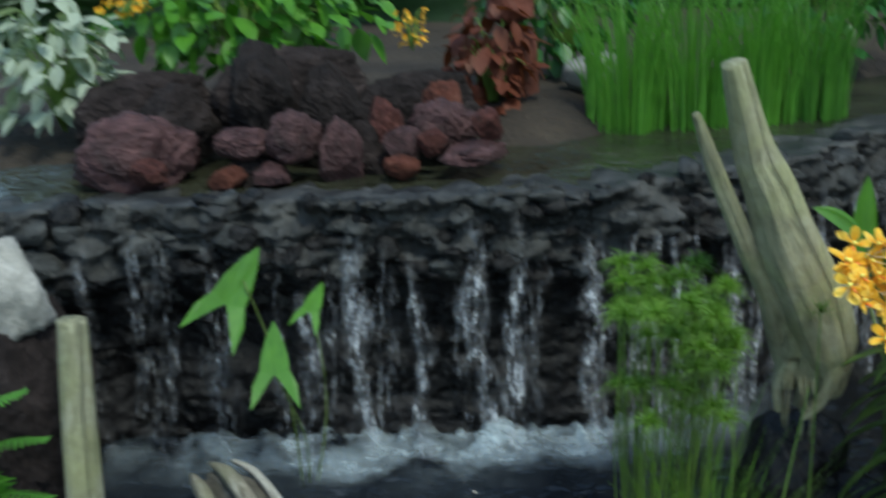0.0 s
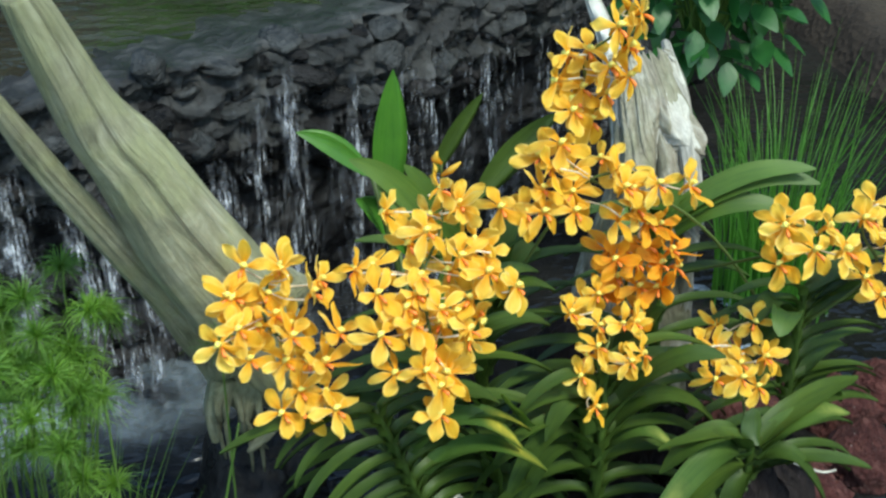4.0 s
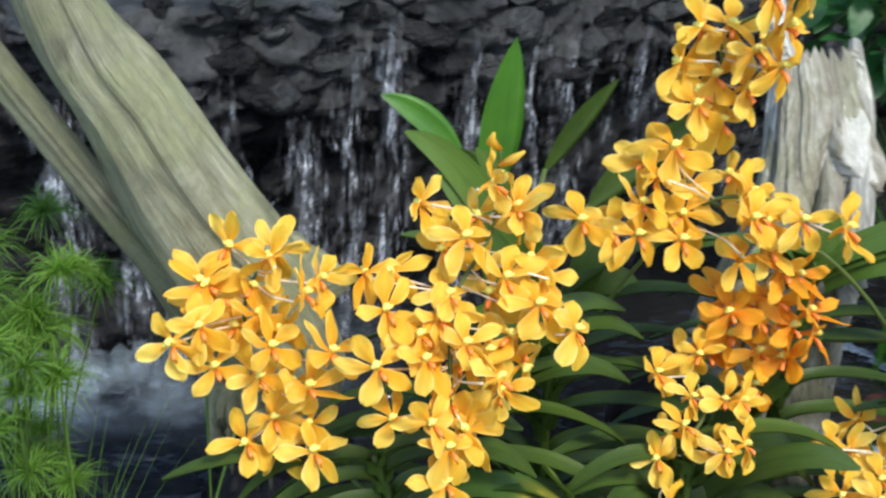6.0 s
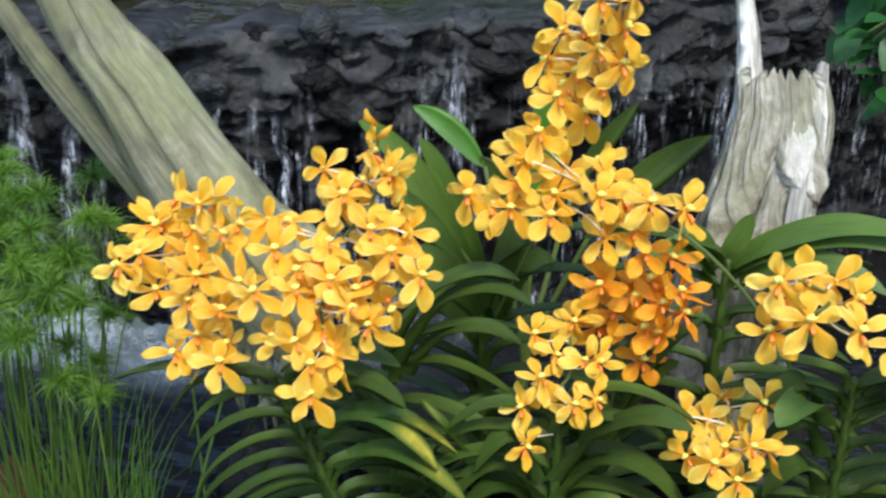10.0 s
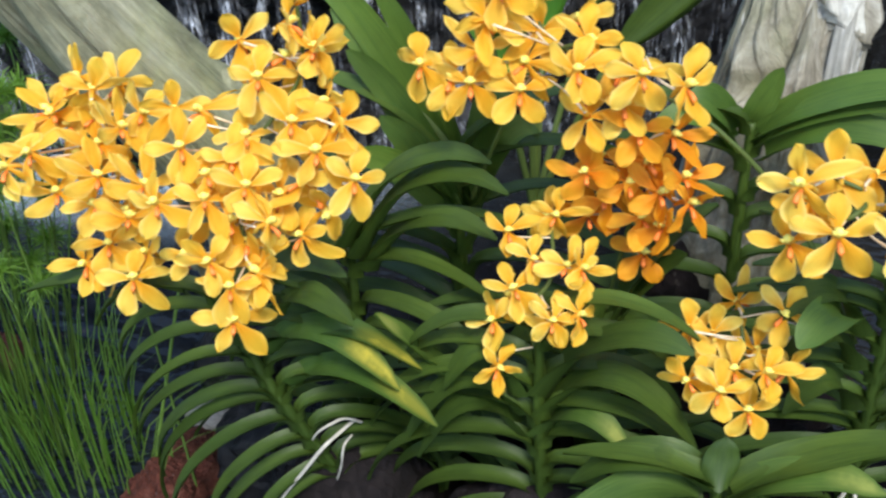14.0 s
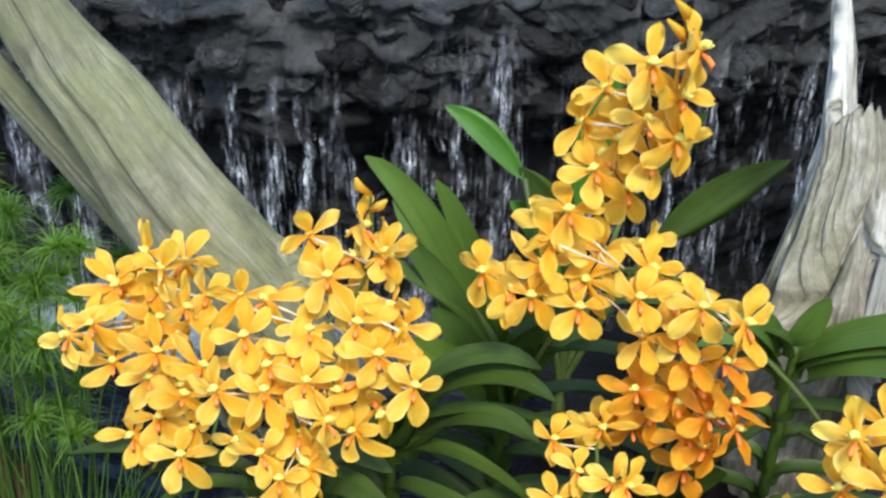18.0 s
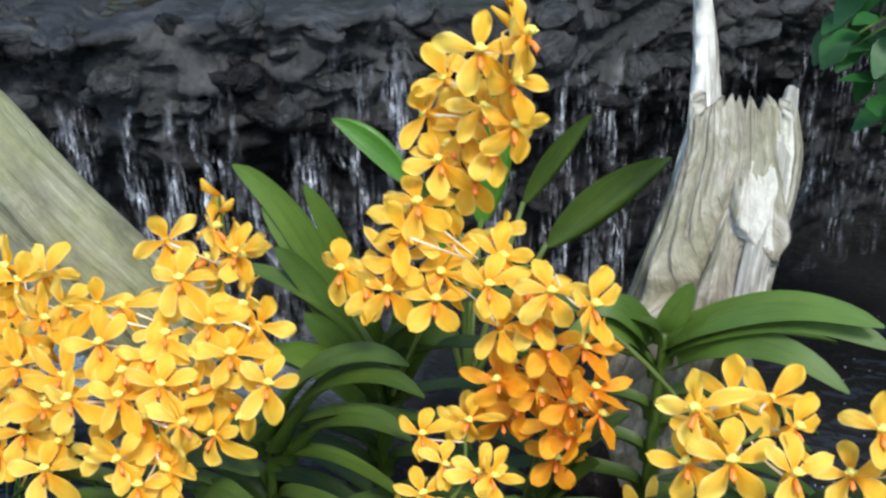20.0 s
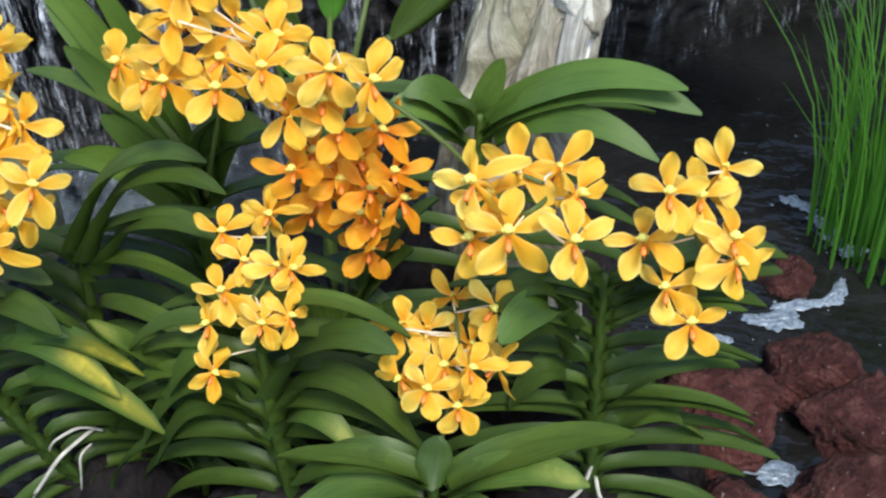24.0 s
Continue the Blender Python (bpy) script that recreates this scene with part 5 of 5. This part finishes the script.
def grass(name, place, blades, height, radius, lean, seed, mat, label, width=0.004, hang=0.5):
    rng = random.Random(seed)
    s = Soup()
    for i in range(blades):
        a, r = rng.uniform(0, 2 * math.pi), radius * math.sqrt(rng.random())
        foot = Vector(place) + Vector((math.cos(a) * r, math.sin(a) * r, -0.03))
        h = height * rng.uniform(0.5, 1.1)
        d = Vector((math.cos(a), math.sin(a), 0)) * rng.uniform(0.0, hang) * h + Vector(lean) * h
        side = Vector((rng.uniform(0.4, 1), rng.uniform(-0.6, 0.6), 0)).normalized() * width * 0.5
        pts = spline([foot, foot + d * 0.2 + Vector((0, 0, h * 0.55)), foot + d + Vector((0, 0, h * (1 - 0.35 * rng.random() * hang)))], 7)
        s.grid([[p - side * (1 - k / 6.5), p + Vector((0, -width * 0.2, 0)) * (1 - k / 6.5), p + side * (1 - k / 6.5)] for k, p in enumerate(pts)])
    return single(name, s.mesh(name, [mat]), label, "grass", kind="stuff")


grass("water_grass", (0.765, 1.48, 0.0), 210, 0.44, 0.09, (0.03, 0.06, 0), 11, grass_green, "tuft of bright green grass standing in the pond", 0.0038, 0.38)
grass("reed_grass", (-0.21, 0.94, 0.0), 110, 0.31, 0.07, (0.0, 0, 0), 12, papyrus_green, "thin grass blades among the papyrus", 0.0024, 0.34)
grass("reed_grass", (-0.14, 0.92, 0.0), 18, 0.27, 0.05, (0.42, 0.05, 0), 19, reed_green, "thin grass blades leaning towards the orchids", 0.0026, 0.35)
for k, x in enumerate((-0.16, -0.02, 0.12, 0.24)):
    grass("bank_grass", (x, 1.99 + 0.25 * max(0.0, x), LIP - 0.02), 190, 0.42, 0.085, (0.0, -0.05, 0), 13 + k, grass_green, "long green grass above the weir", 0.005, 0.5)

reed = thing("bent_reed", (-0.10, 0.95, 0.0), "single thin bent reed leaning from the water", "reed")
s = Soup()
s.tube(spline([(-0.12, 0.93, 0.0), (-0.09, 0.955, 0.12), (-0.055, 0.985, 0.26)], 10), [0.0022, 0.0012], 6)
part("stalk", s.mesh("reed_stalk", [stem_green]), reed)
s = Soup()
s.tube(spline([(-0.30, 0.88, 0.02), (-0.36, 0.86, 0.10), (-0.44, 0.87, 0.11)], 10), [0.0016, 0.001], 5)
part("stalk", s.mesh("reed_stalk", [stem_green]), reed)


# ---------------------------------------------------------------- leafy shrubs
def shrub(name, centre, size, count, leaf, mat, seed, label, hang=0.3):
    rng = random.Random(seed)
    ob = thing(name, (centre[0], centre[1], centre[2] - size[2]), label, "shrub")
    s, tw = Soup(), Soup()
    c = Vector(centre)
    for i in range(count):
        d = Vector((rng.gauss(0, 1), rng.gauss(0, 1), rng.gauss(0, 1))).normalized() * (0.45 + 0.55 * rng.random())
        p = c + Vector((d.x * size[0], d.y * size[1], d.z * size[2]))
        az, e = math.atan2(d.y, d.x) + rng.uniform(-0.9, 0.9), rng.uniform(-1.1, 0.5) - hang
        o = Vector((math.cos(az) * math.cos(e), math.sin(az) * math.cos(e), math.sin(e)))
        ln = leaf * rng.uniform(0.7, 1.25)
        side = o.cross(Vector((rng.uniform(-0.4, 0.4), rng.uniform(-0.4, 0.4), 1))).normalized()
        nrm = side.cross(o)
        rows = []
        for k in range(6):
            u = k / 5
            w = 0.30 * ln * (math.sin(math.pi * (0.04 + 0.93 * u ** 0.8)) + 0.02)
            q = p + o * (ln * u) - nrm * (0.12 * ln * u * u)
            rows.append([q - side * w + nrm * (0.15 * w), q, q + side * w + nrm * (0.15 * w)])
        s.grid(rows)
        if i % 6 == 0:
            tw.tube(spline([c + Vector((0, 0, -size[2])), (c + p) * 0.5, p], 6), [0.003, 0.001], 5)
    tagged(part("twig_mass", tw.mesh(name + "_twigs", [stem_green]), ob), kind="stuff")
    crown = part("crown", s.mesh(name + "_crown", [mat]), ob)
    tagged(crown, kind="stuff")
    return ob


shrub("leafy_shrub", (0.62, 1.52, 0.53), (0.16, 0.10, 0.16), 300, 0.042, bush_leaf, 21, "dark green leafy shrub hanging over the weir's end")
shrub("grey_shrub", (-1.36, 1.92, 0.64), (0.16, 0.12, 0.15), 200, 0.05, grey_leaf, 22, "silvery grey leafy shrub above the weir")
shrub("green_shrub", (-0.98, 2.05, 0.72), (0.32, 0.15, 0.14), 320, 0.06, bright_leaf, 23, "fresh green shrub behind the rock pile")
trunk = thing("tree_trunk", (-0.40, 2.12, 0.40), "dark reddish tree trunk behind the rock pile", "trunk")
s = Soup()
limb(s, [(-0.40, 2.12, 0.40), (-0.40, 2.12, 0.8), (-0.38, 2.12, 1.4)], [0.06, 0.05, 0.045], 33.0, 20, 14, 0.2)
part("bark", s.mesh("tree_trunk", [brown_lava]), trunk)
shrub("rust_shrub", (-0.45, 2.05, 0.60), (0.10, 0.1, 0.14), 150, 0.05, rust_leaf, 24, "rust-red leaved plant behind the rock pile")
shrub("yellow_flowering_shrub", (-0.615, 1.92, 0.68), (0.035, 0.03, 0.05), 60, 0.016, petal_yellow, 25, "hanging cluster of small yellow flowers")
shrub("yellow_flowering_shrub", (-1.20, 1.92, 0.75), (0.06, 0.03, 0.02), 50, 0.016, petal_yellow, 26, "cluster of small yellow flowers")


# ---------------------------------------------------------------- small growth and things at the pond's edge
post = thing("weathered_post", (-1.10, 1.12, -0.05), "weathered pale wooden post standing in the pond", "post")
s = Soup()
limb(s, [(-1.120, 1.115, -0.06), (-1.112, 1.119, 0.12), (-1.104, 1.123, 0.25), (-1.098, 1.127, 0.345)], [0.030, 0.028, 0.026, 0.022], 41.0, 40, 20, 0.12)
part("shaft", s.mesh("post_shaft", [drift_green]), post)
rock("pale_boulder", rock_mesh("pale_boulder", 63, pale_stone, 4, 0.1), -1.225, 1.22, 0.36, 0.055, 0.05, 0.085, 0, "pale rounded stone beside the weathered post")
rock("dark_boulder", DARK[2], -1.24, 1.25, 0.12, 0.11, 0.10, 0.20, 70, "dark lava boulder under the pale stone", "dark boulders")

fern = thing("fern", (-1.21, 0.98, 0.0), "green fern with arching feathered fronds", "fern")
rng = random.Random(91)
for k, (tx, ty, tz) in enumerate(((-1.085, 0.93, 0.16), (-1.09, 0.96, 0.235), (-1.12, 0.90, 0.10), (-1.13, 1.0, 0.29), (-1.30, 0.92, 0.22), (-1.16, 0.90, 0.19))):
    s = Soup()
    line = spline([(-1.21, 0.98, 0.0), (-1.19, 0.97, tz * 0.85), (tx, ty, tz)], 26)
    s.tube(line, [0.0016, 0.0006], 5)
    for i in range(6, 26):
        d = (line[i] - line[i - 1]).normalized()
        out = d.cross(Vector((0, 0, 1))).normalized()
        ln = 0.042 * (1 - 0.75 * (i - 6) / 19) * rng.uniform(0.85, 1.1)
        for side in (-1, 1):
            tip = line[i] + out * (side * ln) + d * (0.35 * ln) - Vector((0, 0, 0.25 * ln))
            mid = line[i].lerp(tip, 0.5) + Vector((0, 0, 0.08 * ln))
            w = d * 0.0030
            s.grid([[line[i] - w, line[i] + w], [mid - w, mid + w], [tip - w * 0.2, tip + w * 0.2]])
    part("frond", s.mesh("fern_frond", [grass_green]), fern)

floating = thing("floating_leaf", (-0.59, 1.0, 0.004), "green leaf floating on the pond", "leaf")
s = Soup()
broad_leaf(s, (-0.615, 0.965, 0.005), (-0.565, 0.985, 0.006), 0.024, 0.002, (0, 0, 1))
part("blade", s.mesh("floating_blade", [reed_green]), floating)


def sprig(place, height, rays, seed, label):
    rng = random.Random(seed)
    ob = thing("papyrus_sprig", place, label, "papyrus", "papyrus")
    base = Vector(place)
    top = base + Vector((0.006, 0, height))
    s = Soup()
    s.tube(spline([base + Vector((0, 0, -0.03)), base + Vector((0.004, 0, height * 0.5)), top], 8), [0.0013, 0.001], 5)
    stalk = part("stalk", s.mesh("sprig_stalk", [stem_green]), ob)
    s = Soup()
    for j in range(rays):
        b, e = rng.uniform(0, 6.283), rng.uniform(-0.1, 1.2)
        d = Vector((math.cos(b) * math.cos(e), math.sin(b) * math.cos(e), math.sin(e)))
        ln = rng.uniform(0.02, 0.04)
        w = d.cross(Vector((0.2, 0.1, 1))).normalized() * 0.00045
        s.grid([[top - w, top + w], [top + d * ln * 0.6 - w, top + d * ln * 0.6 + w], [top + d * ln - Vector((0, 0, 0.3 * ln)) - w * 0.2, top + d * ln - Vector((0, 0, 0.3 * ln)) + w * 0.2]])
    tagged(part("umbel", s.mesh("sprig_umbel", [papyrus_green]), stalk), kind="stuff")


sprig((-0.118, 0.80, 0.0), 0.06, 46, 3, "low papyrus sprig among the brown lava rocks")
sprig((-0.068, 0.93, 0.0), 0.385, 70, 4, "lone papyrus stalk before the driftwood log")
for x, y, h in ((-0.205, 0.93, 0.385), (-0.172, 0.93, 0.372)):
    sprig((x, y, 0.0), h - 0.02, 75, int(h * 1000), "tall papyrus stalk at the edge of the clump")
shrub("dark_shrub", (-0.26, 2.36, 0.66), (0.22, 0.12, 0.16), 220, 0.05, bush_leaf, 27, "dark leafy shrub behind the pale stone")
shrub("dark_shrub", (0.42, 2.52, 0.66), (0.26, 0.12, 0.18), 220, 0.05, bush_leaf, 28, "dark leafy shrub behind the long grass")


# ---------------------------------------------------------------- falling water and foam
rng = random.Random(77)


def stream(x, top, width, mat, drift, label, low=-0.01):
    """A ribbon of broken falling water before the weir's face."""
    s = Soup()
    ph, fwd, rows = rng.uniform(0, 99), rng.uniform(0.006, 0.03), []
    for i in range(31):
        u = i / 30
        z = top + (low - top) * u
        cx = x + drift * u + 0.020 * noise.noise(Vector((ph, u * 3.5, 0))) + 0.009 * noise.noise(Vector((ph, u * 11, 4)))
        w = 0.5 * width * max(0.25, 0.75 + 0.35 * u + 0.75 * noise.noise(Vector((ph + 5, u * 4, 0))))
        foot, face = along(cx)
        run = Vector((-face.y, face.x, 0))
        mid = foot + face * (0.078 + fwd * math.sqrt(u)) + Vector((0, 0, z))
        rows.append([mid + run * (b * w) + face * (0.006 * (1 - b * b) + 0.006 * noise.noise(Vector((ph + b * 2, u * 9, 1)))) for b in [k / 4 - 1 for k in range(9)]])
    s.grid(rows)
    ob = single("water_stream", s.mesh("water_stream", [mat]), label, "water", "waterfall streams")
    ob.visible_shadow = False
    return ob


for x, top, width, drift in ((-0.705, 0.40, 0.085, 0.012), (-0.600, 0.35, 0.055, 0.0), (-0.515, 0.43, 0.080, 0.035), (-0.785, 0.33, 0.08, 0.0), (-0.445, 0.36, 0.08, 0.0),
                             (-0.155, 0.43, 0.042, 0.010), (-0.197, 0.40, 0.030, 0.0), (-0.262, 0.40, 0.045, 0.0), (-0.225, 0.39, 0.035, 0.0), (-0.325, 0.39, 0.07, 0.0),
                             (-0.012, 0.43, 0.045, 0.0), (-0.048, 0.38, 0.036, 0.0), (0.080, 0.42, 0.040, 0.0), (0.199, 0.40, 0.050, 0.0), (0.146, 0.38, 0.045, 0.0), (-0.095, 0.33, 0.07, 0.0), (0.30, 0.38, 0.04, 0.0)):
    stream(x, top, width * 0.62, stream_white, drift, "broken strands of falling white water")
for i in range(50):
    x = -1.25 + 0.9 * (i + rng.uniform(0.0, 1.0)) / 14 if i < 14 else -0.35 + 1.05 * (i - 14 + rng.uniform(0.0, 1.0)) / 36
    stream(x, LIP - rng.uniform(0.0, 0.14), rng.uniform(0.022, 0.065), stream_faint, rng.uniform(-0.01, 0.01), "thin veil of water over the dark rock")

s = Soup()
nx, ny = 260, 20
rows = []
for j in range(ny + 1):
    v = j / ny
    rows.append([])
    for i in range(nx + 1):
        x = -1.15 + 1.35 * i / nx
        reach = 0.36 + 0.16 * noise.noise(Vector((x * 6, 0, 3)))
        foot, face = along(x)
        q = foot + face * (0.03 + reach * v)
        lump = max(0.0, noise.noise(Vector((x * 14, v * 3, 1)))) + 0.4 * abs(noise.noise(Vector((x * 40, v * 9, 5))))
        rows[-1].append(Vector((q.x, q.y, 0.013 + 0.075 * lump * max(0.0, 1 - 1.7 * v) ** 1.2)))
s.grid(rows, 0, [[(0.04 + 0.92 * i / nx, j / ny) for i in range(nx + 1)] for j in range(ny + 1)])
foam = single("foam", s.mesh("foam", [foam_white]), "churned white foam at the foot of the falls", "foam", kind="stuff")

# stones set in the weir's face, the lip first
for i in range(290):
    x = -1.25 + 2.0 * rng.random()
    lip = i < 185
    z = LIP - (rng.uniform(-0.004, 0.12) if lip else rng.uniform(0.06, 0.44))
    w = rng.uniform(0.012, 0.034)
    p = wall_point(x, z)
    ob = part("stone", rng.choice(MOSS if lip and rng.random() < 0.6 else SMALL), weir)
    ob.matrix_basis = pose(p.x, p.y + 0.25 * w, p.z, rng.uniform(-20, 20), rng.uniform(-20, 20), rng.uniform(0, 360)) @ Matrix.Diagonal((w * rng.uniform(0.8, 1.5), w * 0.8, w * rng.uniform(0.45, 0.8), 1))
chip = rock("pale_chip", rock_mesh("pale_chip", 51, pale_stone, 3), -0.086, 1.035, 0.010, 0.043, 0.024, 0.009, 10, "pale grey stone chip at the water's edge")


def crust(place, size, turn, label):
    """Pale patch on the water: a ragged low skin."""
    s = Soup()
    rows = []
    for i in range(9):
        r = i / 8
        row = []
        for j in range(49):
            a = 6.2832 * (j % 48) / 48
            c, n = math.cos(a), math.sin(a)
            k = r * (1 + 0.55 * noise.noise(Vector((c * 1.3, n * 1.3, place[0] * 90))) + 0.30 * noise.noise(Vector((c * 4, n * 4, place[1] * 90))))
            row.append(Vector((c * k, n * k, (1 - r ** 4) * (0.6 + 0.8 * noise.noise(Vector((c * r * 4, n * r * 4, place[0] * 50)))))))
        rows.append(row)
    s.grid(rows)
    ob = single("pale_patch", s.mesh("pale_patch", [bluish_pale]), label, "scum", "pale scum")
    ob.matrix_world = pose(*place, 0, 0, turn) @ Matrix.Diagonal((*size, 1))


PATCHES = ((0.642, 1.325, 0.030, 0.015, 15), (0.660, 1.352, 0.026, 0.009, 30), (0.690, 1.362, 0.020, 0.008, 20), (0.705, 1.385, 0.008, 0.020, -20), (0.655, 1.535, 0.012, 0.011, 0),
        (0.672, 1.525, 0.020, 0.010, -35), (0.690, 1.498, 0.022, 0.011, -45), (0.704, 1.470, 0.022, 0.010, -40), (0.722, 1.455, 0.016, 0.012, 0), (0.515, 1.21, 0.018, 0.012, 0), (0.641, 1.118, 0.030, 0.014, 0), (0.585, 1.285, 0.012, 0.008, 0))
# pale blue-grey, broken up by noise in its alpha
bluish_pale = plain("bluish_pale", (0.26, 0.32, 0.39), 0.3, 130, 0.55)
bluish_nodes = bluish_pale.node_tree
bluish_nodes.links.new(ramp(bluish_nodes, noise_of(bluish_nodes, coords(bluish_nodes), 3.0, 6, 0.65), [(0.34, (0.25, 0.25, 0.25)), (0.58, (0.9, 0.9, 0.9))]), bluish_nodes.nodes["Principled BSDF"].inputs["Alpha"])
for x, y, sx, sy, turn in PATCHES:
    crust((x, y, 0.003), (sx, sy, 0.004), turn, "pale bluish patch on the water at the rocks' edge")

# small floating debris on the still water
s = Soup()
for i in range(90):
    x, y, r = rng.uniform(0.48, 0.95), rng.uniform(1.16, 1.75), rng.uniform(0.0008, 0.0024)
    a, k = rng.uniform(0, 3), rng.uniform(0.5, 1.0)
    c, n = math.cos(a) * r, math.sin(a) * r
    s.grid([[Vector((x - c, y - n, 0.005)), Vector((x - n * k, y + c * k, 0.0055))], [Vector((x + n * k, y - c * k, 0.0055)), Vector((x + c, y + n, 0.005))]])
single("floating_debris", s.mesh("floating_debris", [bluish_pale]), "tiny pale specks floating on the dark pond", "debris", kind="stuff")
